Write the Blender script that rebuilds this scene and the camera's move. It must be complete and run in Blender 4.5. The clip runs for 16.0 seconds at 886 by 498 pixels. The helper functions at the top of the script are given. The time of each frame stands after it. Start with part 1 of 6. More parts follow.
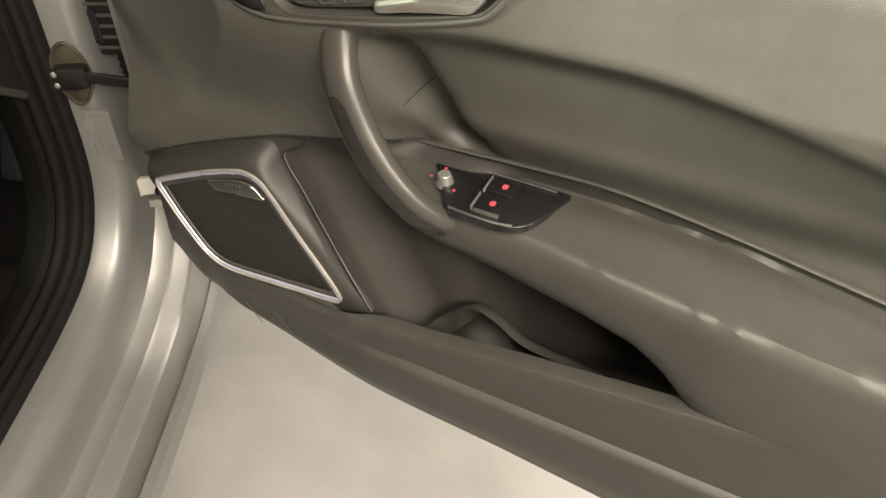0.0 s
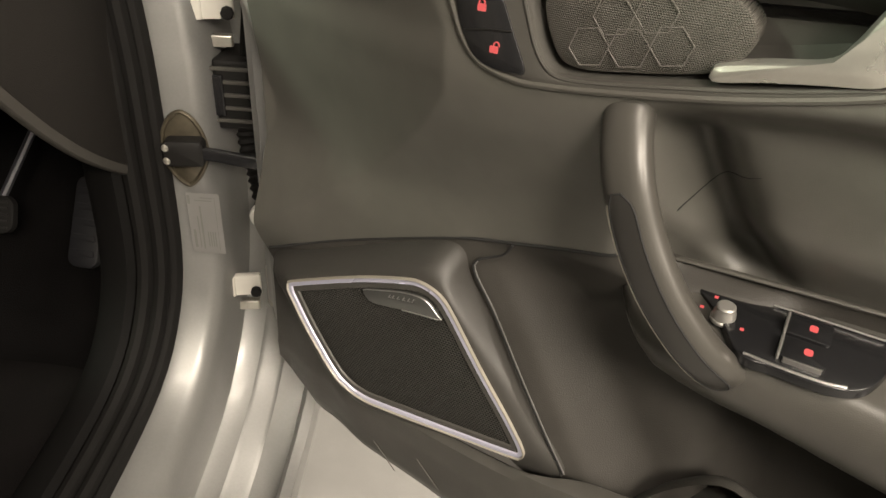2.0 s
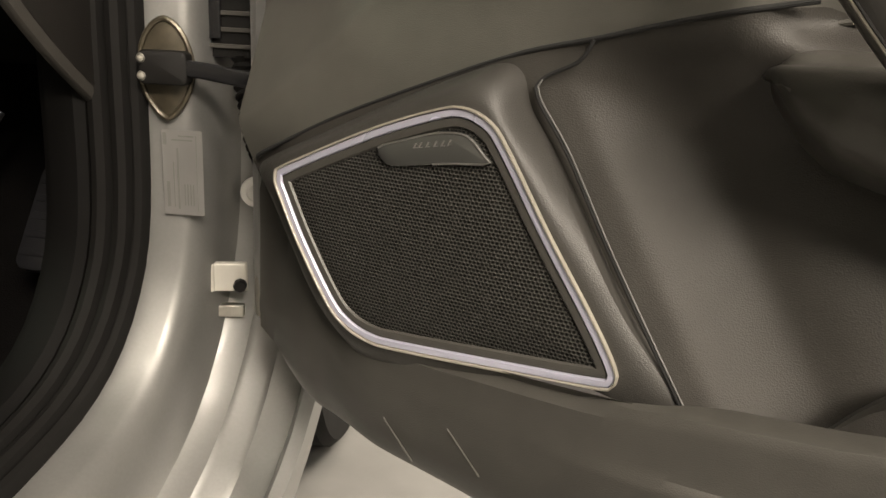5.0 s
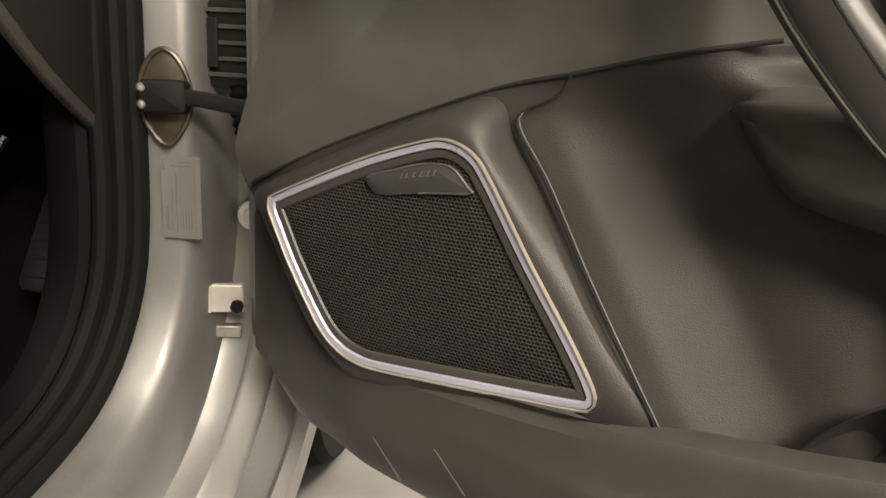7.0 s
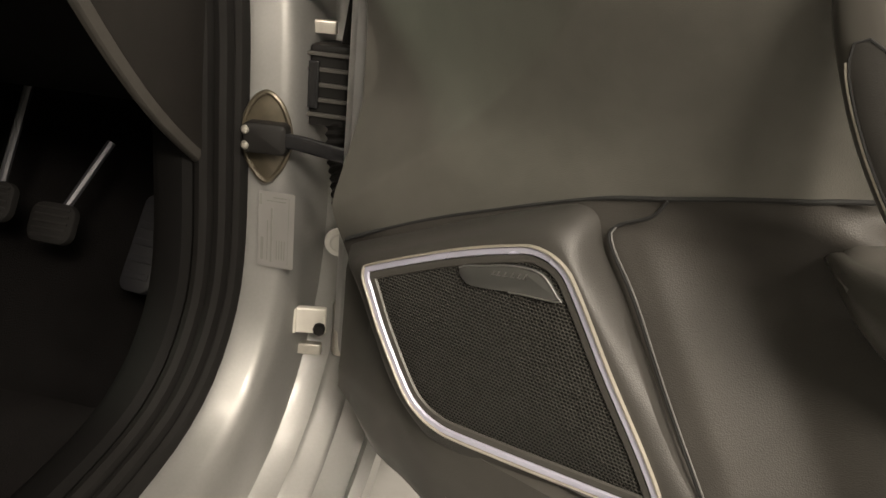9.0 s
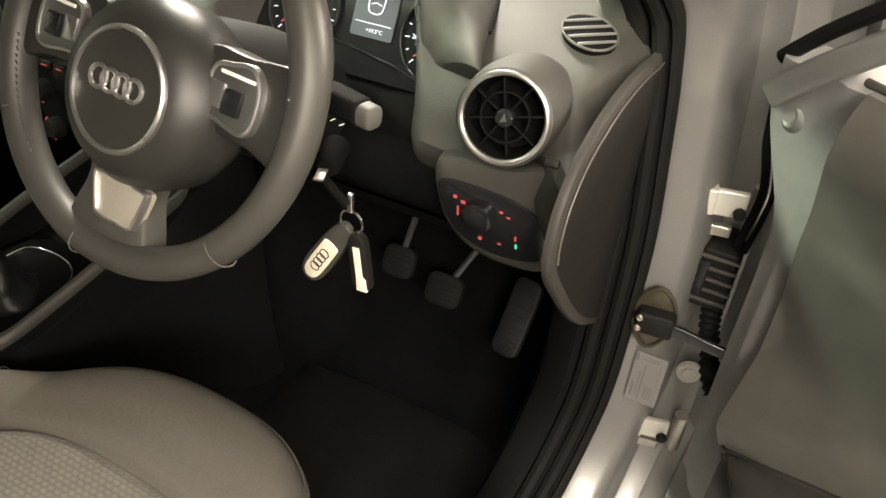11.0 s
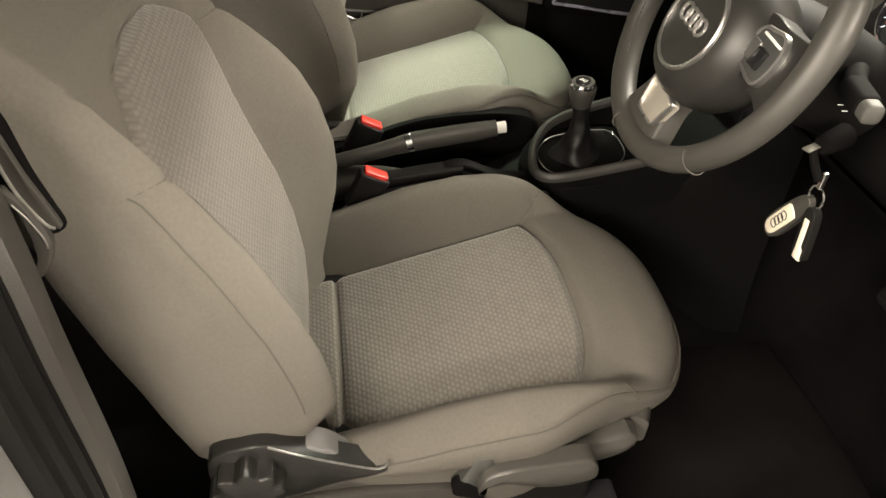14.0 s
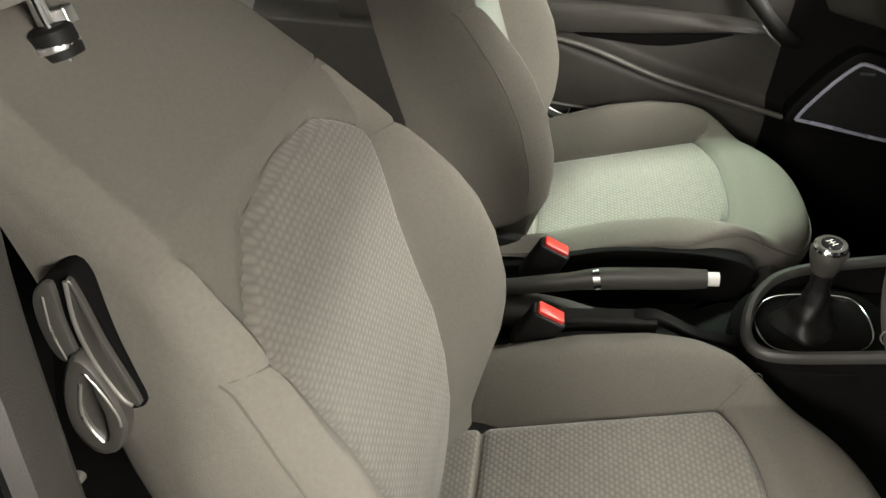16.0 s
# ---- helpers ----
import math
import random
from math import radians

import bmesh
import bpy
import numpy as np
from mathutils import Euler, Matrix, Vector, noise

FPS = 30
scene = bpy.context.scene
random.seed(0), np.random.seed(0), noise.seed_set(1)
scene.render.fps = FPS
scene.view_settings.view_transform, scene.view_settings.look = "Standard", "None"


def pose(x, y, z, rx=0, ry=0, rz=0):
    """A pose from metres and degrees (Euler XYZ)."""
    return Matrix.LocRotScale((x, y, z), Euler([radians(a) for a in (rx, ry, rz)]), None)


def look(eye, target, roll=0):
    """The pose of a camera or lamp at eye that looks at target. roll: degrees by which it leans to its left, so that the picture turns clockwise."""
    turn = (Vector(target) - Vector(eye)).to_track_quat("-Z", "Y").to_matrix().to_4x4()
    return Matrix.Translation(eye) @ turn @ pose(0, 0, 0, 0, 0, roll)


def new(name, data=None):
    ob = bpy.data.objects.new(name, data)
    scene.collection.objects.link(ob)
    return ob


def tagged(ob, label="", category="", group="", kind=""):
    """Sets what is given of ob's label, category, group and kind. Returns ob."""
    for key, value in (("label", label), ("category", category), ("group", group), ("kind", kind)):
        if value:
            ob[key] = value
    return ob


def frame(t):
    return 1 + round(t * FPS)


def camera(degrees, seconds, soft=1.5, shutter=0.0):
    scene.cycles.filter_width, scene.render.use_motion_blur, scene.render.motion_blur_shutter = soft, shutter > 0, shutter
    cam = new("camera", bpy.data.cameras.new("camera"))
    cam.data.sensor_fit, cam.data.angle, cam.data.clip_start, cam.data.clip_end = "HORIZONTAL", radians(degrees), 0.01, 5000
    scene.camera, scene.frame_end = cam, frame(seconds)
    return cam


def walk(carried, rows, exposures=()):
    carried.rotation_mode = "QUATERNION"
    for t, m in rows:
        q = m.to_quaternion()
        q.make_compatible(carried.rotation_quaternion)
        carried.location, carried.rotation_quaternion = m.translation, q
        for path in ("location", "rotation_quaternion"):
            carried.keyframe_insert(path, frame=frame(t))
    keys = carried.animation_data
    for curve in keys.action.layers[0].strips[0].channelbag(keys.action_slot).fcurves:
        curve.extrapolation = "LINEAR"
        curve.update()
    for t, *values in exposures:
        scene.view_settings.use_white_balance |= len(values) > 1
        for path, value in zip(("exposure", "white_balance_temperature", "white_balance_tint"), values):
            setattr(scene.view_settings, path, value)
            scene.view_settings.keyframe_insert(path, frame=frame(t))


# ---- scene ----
cam = camera(62.2, 16.0)
PATH = [
    (0, (1.321, -0.126, 1.219), (1.28, 1.403, -0.07), 0.2),
    (0.5, (1.279, -0.162, 1.257), (1.208, 1.449, 0.073), 1.0),
    (1, (1.17, -0.086, 1.237), (1.11, 1.558, 0.099), 2.0),
    (1.5, (1.098, -0.01, 1.204), (1.033, 1.663, 0.11), 2.7),
    (2, (1.107, 0.039, 1.114), (1.049, 1.729, 0.047), 3.4),
    (2.5, (1.105, 0.088, 0.991), (1.041, 1.828, 0.007), 3.7),
    (3, (1.094, 0.145, 0.831), (1.025, 1.96, -0.005), 3.8),
    (3.5, (1.094, 0.156, 0.754), (0.988, 2.047, 0.11), 3.9),
    (4, (1.094, 0.14, 0.76), (0.953, 2.055, 0.201), 3.3),
    (6.5, (1.108, 0.098, 0.79), (0.975, 2.02, 0.255), 3.3),
    (7, (1.11, 0.096, 0.79), (0.961, 2.024, 0.281), 3.1),
    (7.5, (1.113, 0.09, 0.792), (0.979, 2.022, 0.293), 3.1),
    (8, (1.12, 0.077, 0.794), (0.977, 2.016, 0.326), 3.3),
    (8.2, (1.119, 0.078, 0.794), (0.961, 2.017, 0.333), 3.3),
    (10.3, (0.89, 0.121, 1.172), (0.363, 1.758, 0.151), 7.3),
    (10.5, (0.857, 0.096, 1.198), (0.285, 1.74, 0.213), 5.9),
    (11, (0.845, 0.051, 1.315), (0.117, 1.522, 0.172), 4.6),
    (11.5, (0.91, 0.012, 1.355), (-0.093, 1.308, 0.209), 1.7),
    (12, (1.082, -0.033, 1.384), (-0.187, 1.014, 0.245), 1.0),
    (12.5, (1.12, -0.055, 1.387), (-0.265, 0.804, 0.229), 1.3),
    (13, (1.066, -0.048, 1.383), (-0.381, 0.636, 0.184), 2.2),
    (13.5, (1.033, -0.016, 1.38), (-0.455, 0.473, 0.136), 2.8),
    (14, (1.081, 0.019, 1.378), (-0.428, 0.306, 0.097), 3.5),
    (14.5, (1.078, 0.037, 1.356), (-0.426, 0.18, 0.045), 3.4),
    (15, (0.996, 0.038, 1.336), (-0.52, 0.067, 0.032), 2.8),
    (15.5, (0.922, 0.034, 1.345), (-0.597, -0.055, 0.047), 2.3),
    (16, (0.864, 0.035, 1.371), (-0.733, -0.166, 0.184), 2.1),
]
EXPOSURES = [(0.0, 0.0, 6500, 10), (15.2, 0.0, 6500, 10), (16.0, 0.1, 5900, 7)]
walk(cam, [(t, look(eye, target, roll)) for t, eye, target, roll in PATH], EXPOSURES)

# ---- world and lamps: a closed garage lit by unseen area lamps ----
world = bpy.data.worlds.new("world")
world.use_nodes = True
scene.world = world
world.node_tree.nodes["Background"].inputs[0].default_value = (0.05, 0.05, 0.05, 1)
world.node_tree.nodes["Background"].inputs[1].default_value = 0.2


def area_lamp(x, y, z, sx, sy, power, colour, target=None):
    data = bpy.data.lights.new("unseen_area_light", "AREA")
    data.shape, data.size, data.size_y, data.energy, data.color = "RECTANGLE", sx, sy, power, colour
    ob = new("unseen_area_light", data)
    ob.location = (x, y, z)
    if target:
        ob.rotation_euler = (Vector(target) - Vector((x, y, z))).to_track_quat("-Z", "Y").to_euler()
    return ob


WARM, COOL = (1.0, 0.885, 0.74), (0.80, 0.90, 1.0)
# no lamp is in view: places and powers are fitted to the shading
area_lamp(2.7, 2.5, 2.4, 1.2, 0.6, 235, WARM, (.4, 0, .95))
area_lamp(3.7, -1.2, 2.3, 1.4, 0.6, 130, WARM, (.7, .2, .9))
area_lamp(1.45, -.75, 2.95, 1.2, 0.5, 52, WARM)
area_lamp(2.4, -2.2, 2.7, 1.2, 0.6, 170, WARM, (1.25, .5, .9))
area_lamp(-1.7, -.45, 2.95, 0.5, 0.9, 280, (0.88, 1.0, 0.74))
area_lamp(1.6, 4.1, 2.95, 1.2, 0.5, 85, WARM)
area_lamp(-.8, 2.4, 2.95, 0.9, 0.5, 290, (1.0, 0.93, 0.78), (.3, .1, .8))

# ---- materials ----
def material(name, colour, rough=0.5, metal=0.0, vary=0.12, scale=40.0, bump=0.0, bump_scale=900.0, coat=0.0, spec=0.5, coat_rough=0.1):
    """A principled surface: large and fine colour variation, roughness variation and a fine relief, in metres."""
    m = bpy.data.materials.new(name)
    m.use_nodes = True
    nt = m.node_tree
    bs = nt.nodes["Principled BSDF"]
    bs.inputs["Roughness"].default_value, bs.inputs["Metallic"].default_value = rough, metal
    bs.inputs["Coat Weight"].default_value, bs.inputs["Specular IOR Level"].default_value = coat, spec
    bs.inputs["Coat Roughness"].default_value = coat_rough
    tc = nt.nodes.new("ShaderNodeTexCoord")

    def noise(s, detail):
        n = nt.nodes.new("ShaderNodeTexNoise")
        n.inputs["Scale"].default_value, n.inputs["Detail"].default_value = s, detail
        nt.links.new(tc.outputs["Object"], n.inputs["Vector"])
        return n

    fine, big = noise(scale, 6), noise(scale * 0.11, 3)
    mix = nt.nodes.new("ShaderNodeMath")
    mix.operation = "MULTIPLY_ADD"
    mix.inputs[1].default_value = 0.6
    nt.links.new(fine.outputs[0], mix.inputs[0])
    half = nt.nodes.new("ShaderNodeMath")
    half.operation = "MULTIPLY"
    half.inputs[1].default_value = 0.4
    nt.links.new(big.outputs[0], half.inputs[0])
    nt.links.new(half.outputs[0], mix.inputs[2])
    ramp = nt.nodes.new("ShaderNodeMix")
    ramp.data_type = "RGBA"
    lo, hi = [c * (1 - vary) for c in colour], [min(1, c * (1 + vary)) for c in colour]
    ramp.inputs[6].default_value, ramp.inputs[7].default_value = (*lo, 1), (*hi, 1)
    spread = nt.nodes.new("ShaderNodeMapRange")
    spread.inputs[1].default_value, spread.inputs[2].default_value = 0.3, 0.7
    nt.links.new(mix.outputs[0], spread.inputs[0])
    nt.links.new(spread.outputs[0], ramp.inputs[0])
    nt.links.new(ramp.outputs[2], bs.inputs["Base Color"])
    rr = nt.nodes.new("ShaderNodeMapRange")
    rr.inputs[1].default_value, rr.inputs[2].default_value = 0.3, 0.7
    rr.inputs[3].default_value, rr.inputs[4].default_value = max(0.02, rough * 0.88), min(1, rough * 1.12)
    nt.links.new(big.outputs[0], rr.inputs[0])
    nt.links.new(rr.outputs[0], bs.inputs["Roughness"])
    if bump:
        b = nt.nodes.new("ShaderNodeBump")
        b.inputs["Strength"].default_value, b.inputs["Distance"].default_value = bump, 0.0006
        v = nt.nodes.new("ShaderNodeTexVoronoi")
        v.inputs["Scale"].default_value = bump_scale
        nt.links.new(tc.outputs["Object"], v.inputs["Vector"])
        nt.links.new(v.outputs["Distance"], b.inputs["Height"])
        nt.links.new(b.outputs["Normal"], bs.inputs["Normal"])
    return m


def cloth(name, colour, a, b, pa, pb, depth=0.6, brick=True):
    """Woven cloth: offset rows of raised cells, pa by pb metres, over two object axes."""
    m = material(name, colour, 0.92, 0, 0.14, 90, spec=0.2)
    nt = m.node_tree
    bs = nt.nodes["Principled BSDF"]
    bs.inputs["Sheen Weight"].default_value = 0.25
    tc = nt.nodes.new("ShaderNodeTexCoord")
    sep = nt.nodes.new("ShaderNodeSeparateXYZ")
    nt.links.new(tc.outputs["Object"], sep.inputs[0])

    def op(kind, *ins):
        n = nt.nodes.new("ShaderNodeMath")
        n.operation = kind
        for i, v in enumerate(ins):
            if isinstance(v, (int, float)):
                n.inputs[i].default_value = v
            else:
                nt.links.new(v, n.inputs[i])
        return n.outputs[0]

    u, v = op("DIVIDE", sep.outputs[a], pa), op("DIVIDE", sep.outputs[b], pb)
    row = op("FLOOR", v)
    shift = op("MULTIPLY", op("MODULO", op("ADD", row, 1000), 2.0), 0.5 if brick else 0.0)
    fu = op("SUBTRACT", op("FRACT", op("ADD", u, shift)), 0.5)
    fv = op("SUBTRACT", op("FRACT", v), 0.5)
    d = op("SQRT", op("ADD", op("MULTIPLY", fu, fu), op("MULTIPLY", fv, fv)))
    h = nt.nodes.new("ShaderNodeMapRange")
    h.inputs[1].default_value, h.inputs[2].default_value, h.inputs[3].default_value, h.inputs[4].default_value = 0.15, 0.55, 1, 0
    nt.links.new(d, h.inputs[0])
    bump = nt.nodes.new("ShaderNodeBump")
    bump.inputs["Strength"].default_value, bump.inputs["Distance"].default_value = depth, 0.0012
    nt.links.new(h.outputs[0], bump.inputs["Height"])
    nt.links.new(bump.outputs["Normal"], bs.inputs["Normal"])
    old = bs.inputs["Base Color"].links[0].from_socket
    dark = nt.nodes.new("ShaderNodeMix")
    dark.data_type, dark.blend_type = "RGBA", "MULTIPLY"
    dark.inputs[0].default_value = 0.28
    nt.links.new(old, dark.inputs[6])
    nt.links.new(h.outputs[0], dark.inputs[7])
    nt.links.new(dark.outputs[2], bs.inputs["Base Color"])
    return m


def perforated(name, colour, pitch, a, b, dark=0.75):
    """A moulded plastic grille: rows of small round holes, offset, as relief and darkness in the holes' depth."""
    m = cloth(name, colour, a, b, pitch, pitch * 0.866, 1.0)
    bs = m.node_tree.nodes["Principled BSDF"]
    bs.inputs["Sheen Weight"].default_value = 0
    for n in m.node_tree.nodes:
        if n.type == "BUMP":
            n.invert = True
            n.inputs["Distance"].default_value = pitch * 0.45
        if n.type == "MIX" and n.blend_type == "MULTIPLY":
            inv = m.node_tree.nodes.new("ShaderNodeMath")
            inv.operation = "SUBTRACT"
            inv.inputs[0].default_value = 1.0
            src = n.inputs[7].links[0].from_socket
            m.node_tree.links.new(src, inv.inputs[1])
            m.node_tree.links.new(inv.outputs[0], n.inputs[7])
            n.inputs[0].default_value = dark
    return m


def glow(name, colour, strength):
    m = bpy.data.materials.new(name)
    m.use_nodes = True
    bs = m.node_tree.nodes["Principled BSDF"]
    bs.inputs["Base Color"].default_value = (*[c * 0.3 for c in colour], 1)
    bs.inputs["Emission Color"].default_value, bs.inputs["Emission Strength"].default_value = (*colour, 1), strength
    return m


PLASTIC = material("soft_black_plastic", (0.052, 0.0495, 0.0445), 0.41, bump=0.2, bump_scale=1100)
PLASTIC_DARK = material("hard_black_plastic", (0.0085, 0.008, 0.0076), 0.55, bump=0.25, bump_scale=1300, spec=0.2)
SIDECOVER = material("brown_black_plastic", (0.011, 0.0098, 0.0088), 0.65, bump=0.4, bump_scale=1000, spec=0.2)
GLOSS = material("gloss_black_plastic", (0.012, 0.012, 0.013), 0.2, vary=0.05)
RUBBER = material("black_rubber_seal", (0.005, 0.0046, 0.0043), 0.75, vary=0.2, spec=0.18)
SILVER = material("silver_car_paint", (0.235, 0.232, 0.226), 0.46, 0.6, vary=0.05, scale=300, coat=0.2, coat_rough=0.08)
# car paint lightened for the door shell, which gets too little light
SILVER_LIFTED = material("silver_paint_lifted", (0.36, 0.36, 0.355), 0.42, 0.35, vary=0.08, scale=60)
SATIN = material("satin_aluminium", (0.62, 0.61, 0.60), 0.30, 0.95, vary=0.04, scale=200)
CHROME = material("bright_chrome", (0.80, 0.80, 0.82), 0.12, 1.0, vary=0.02)
STEEL = material("zinc_plated_steel", (0.55, 0.53, 0.48), 0.38, 0.9, vary=0.15, scale=120)
RING = material("polished_aluminium_ring", (0.60, 0.60, 0.74), 0.28, 0.5, vary=0.02)
LEATHER = material("black_leather", (0.042, 0.040, 0.0355), 0.46, bump=0.07, bump_scale=900)
BOOT = material("black_gaiter_leather", (0.005, 0.0047, 0.0045), 0.5, bump=0.4, bump_scale=500, spec=0.3)
SEAT = material("grey_seat_cloth", (0.122, 0.1125, 0.098), 0.9, vary=0.10, scale=260, bump=0.5, bump_scale=1600, spec=0.25)
PIPING = material("dark_seat_seam", (0.075, 0.069, 0.060), 0.9, vary=0.1)
INSERT_SEAT = cloth("grey_honeycomb_cloth", (0.152, 0.140, 0.122), 0, 1, 0.0095, 0.0058, 0.5)
INSERT_BACK = cloth("grey_honeycomb_cloth_upright", (0.146, 0.134, 0.117), 0, 2, 0.0095, 0.0058, 0.5)
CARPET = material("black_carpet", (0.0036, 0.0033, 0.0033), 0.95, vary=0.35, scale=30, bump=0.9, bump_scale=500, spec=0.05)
GRILLE = perforated("black_speaker_mesh", (0.046, 0.0445, 0.040), 0.0030, 0, 2, 0.9)
GRILLE_FINE = perforated("grey_tweeter_mesh", (0.085, 0.080, 0.071), 0.0016, 0, 2, 0.3)
RED = material("red_plastic", (0.75, 0.045, 0.03), 0.4, vary=0.08)
WHITE_PRINT = material("white_print", (0.75, 0.74, 0.70), 0.6, vary=0.05)
IVORY = material("ivory_leather_tag", (0.78, 0.72, 0.58), 0.5, vary=0.08)
RED_GLOW = glow("red_backlight", (1.0, 0.15, 0.15), 0.38)
AMBER_GLOW = glow("amber_warning_light", (1.0, 0.4, 0.02), 1.6)
WHITE_GLOW = glow("white_backlight", (0.85, 0.9, 1.0), 1.1)
GREEN_GLOW = glow("green_backlight", (0.1, 0.9, 0.55), 0.8)
CONCRETE = material("garage_concrete", (0.160, 0.157, 0.150), 0.6, vary=0.16, scale=9, bump=0.15, bump_scale=300)
WALL = material("unseen_wall_paint", (0.30, 0.29, 0.27), 0.8, vary=0.08, scale=6)
DARKVOID = material("black_underbody", (0.01, 0.01, 0.01), 0.9, vary=0.3)
LABEL = material("pale_paper_label", (0.235, 0.23, 0.222), 0.46, 0.45, vary=0.05)
PRINT = material("grey_label_print", (0.13, 0.127, 0.12), 0.6, vary=0.05)
SATIN_DARK = material("dark_satin_metal", (.17, .172, .165), .40, .8, vary=.05)
PLASTIC_LIGHT = material("grey_soft_plastic", (.075, .071, .063), .42, bump=.3, bump_scale=1100)
PULLMAT = material("satin_grey_lacquer", (.054, .051, .0455), .36, .1, vary=.05)
GRIP = material("black_rubber_grip", (.024, .0228, .021), .4, vary=.1, bump=.1, bump_scale=1100)
UPPER = material("soft_grey_trim", (.082, .079, .070), .43, bump=.2, bump_scale=1100)
LOWER = material("brown_black_trim", (.040, .0373, .0335), .5, bump=.3, bump_scale=1000, spec=.25)
SHIELD = material("black_glossy_trim", (.014, .0135, .0125), .33, vary=.1)
PEDAL = material("worn_grey_pedal", (.008, .008, .0098), .55, vary=.25, scale=90)
WHEELMAT = material("wheel_plastic", (.021, .0202, .0183), .40, bump=.15, bump_scale=1100)
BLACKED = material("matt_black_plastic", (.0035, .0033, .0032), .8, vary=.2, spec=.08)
ARMREST = material("padded_armrest_skin", (.060, .057, .051), .36, bump=.15, bump_scale=1000)
SWITCHMETAL = material("bright_switch_edge", (.50, .49, .47), .3, .8, vary=.03)
HEXLINE = material("pale_hexagon_print", (.095, .0895, .0795), .5, vary=.05)
GLASS = bpy.data.materials.new("window_glass")
GLASS.use_nodes = True
_g = GLASS.node_tree.nodes["Principled BSDF"]
_g.inputs["Base Color"].default_value, _g.inputs["Roughness"].default_value, _g.inputs["Transmission Weight"].default_value, _g.inputs["IOR"].default_value = (.86, .93, .92, 1), .02, 1.0, 1.45
DASH = material("dash_soft_plastic", (.044, .042, .037), .55, bump=.5, bump_scale=900)
SATIN_WARM = material("brushed_aluminium", (.46, .43, .37), .42, .55, vary=.05, scale=300)
STALKTIP = material("grey_stalk_tip", (.065, .063, .058), .5, vary=.05)
STEEL_DARK = material("dull_steel", (.10, .10, .11), .4, .8, vary=.1)
WHITE_PLASTIC = material("white_plastic", (.70, .69, .66), .4, vary=.04)
WEB = material("grey_webbing", (.30, .29, .27), .8, vary=.1)
GRILLE_P = perforated("black_far_speaker_mesh", (.03, .03, .03), .0046, 1, 2)
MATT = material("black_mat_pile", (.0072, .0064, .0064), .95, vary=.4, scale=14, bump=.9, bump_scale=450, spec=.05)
PLASTIC_GRAIN = material("coarse_grain_plastic", (.037, .035, .0318), .46, bump=.3, bump_scale=1100)
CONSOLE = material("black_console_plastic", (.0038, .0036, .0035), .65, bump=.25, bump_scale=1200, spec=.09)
LEVERMAT = material("satin_aluminium_lever", (.50, .485, .45), .30, .80, vary=.04, scale=300)
PALE = material("pale_grey_plastic", (.14, .138, .136), .45, vary=.05)
KNOBMETAL = material("satin_knob_metal", (.34, .33, .31), .3, .6, vary=.04)


# ---- mesh tools ----
def V(*a):
    return np.array(a, float)


def sm(a, b, x):
    t = np.clip((np.asarray(x, float) - a) / (b - a), 0, 1)
    return t * t * (3 - 2 * t)


def curve(pts, n, closed=False):
    """n points evenly along a Catmull-Rom curve through pts."""
    p = np.array(pts, float)
    k = len(p)
    out = []
    segs = k if closed else k - 1
    for i in range(segs):
        q = [p[(i + j) % k] if closed else p[min(max(i + j, 0), k - 1)] for j in (-1, 0, 1, 2)]
        for t in np.linspace(0, 1, 16, endpoint=False):
            out.append(0.5 * (2 * q[1] + (q[2] - q[0]) * t + (2 * q[0] - 5 * q[1] + 4 * q[2] - q[3]) * t * t + (3 * q[1] - q[0] - 3 * q[2] + q[3]) * t ** 3))
    out.append(p[0] if closed else p[-1])
    out = np.array(out)
    s = np.concatenate([[0], np.cumsum(np.linalg.norm(np.diff(out, axis=0), axis=1))])
    at = np.linspace(0, s[-1], n + 1)[:-1] if closed else np.linspace(0, s[-1], n)
    return np.stack([np.interp(at, s, out[:, i]) for i in range(p.shape[1])], 1)


def thing(name, loc=(0, 0, 0), rz=0.0, label="", category="", group="", kind=""):
    ob = new(name)
    ob.matrix_basis = pose(*loc, 0, 0, rz)
    ob.empty_display_size = 0.02
    return tagged(ob, label, category, group, kind)


def part(name, geo, mat, parent=None, label="", angle=35):
    """Links verts and faces as one mesh object under a thing or a part."""
    verts, faces = geo
    me = bpy.data.meshes.new(name)
    me.from_pydata([tuple(map(float, v)) for v in verts], [], [tuple(int(i) for i in f) for f in faces])
    bm = bmesh.new()
    bm.from_mesh(me)
    bmesh.ops.recalc_face_normals(bm, faces=bm.faces)
    bm.to_mesh(me)
    bm.free()
    me.polygons.foreach_set("use_smooth", [True] * len(me.polygons))
    me.set_sharp_from_angle(angle=radians(angle))
    me.materials.append(mat)
    ob = new(name, me)
    if parent:
        ob.parent = parent
    if label:
        ob["label"] = label
    return ob


def join(*geos):
    verts, faces, n = [], [], 0
    for v, f in geos:
        verts += list(v)
        faces += [[i + n for i in q] for q in f]
        n += len(v)
    return verts, faces


def moved(geo, m):
    return [tuple(m @ Vector([float(c) for c in v])) for v in geo[0]], geo[1]


def sheet(p, cu=False, cv=False):
    """A grid of points (n, m, 3) as quads; cu, cv: closed that way."""
    n, m = p.shape[:2]
    faces = []
    for i in range(n if cu else n - 1):
        for j in range(m if cv else m - 1):
            a, b = (i + 1) % n, (j + 1) % m
            faces.append((i * m + j, a * m + j, a * m + b, i * m + b))
    return list(p.reshape(-1, 3)), faces


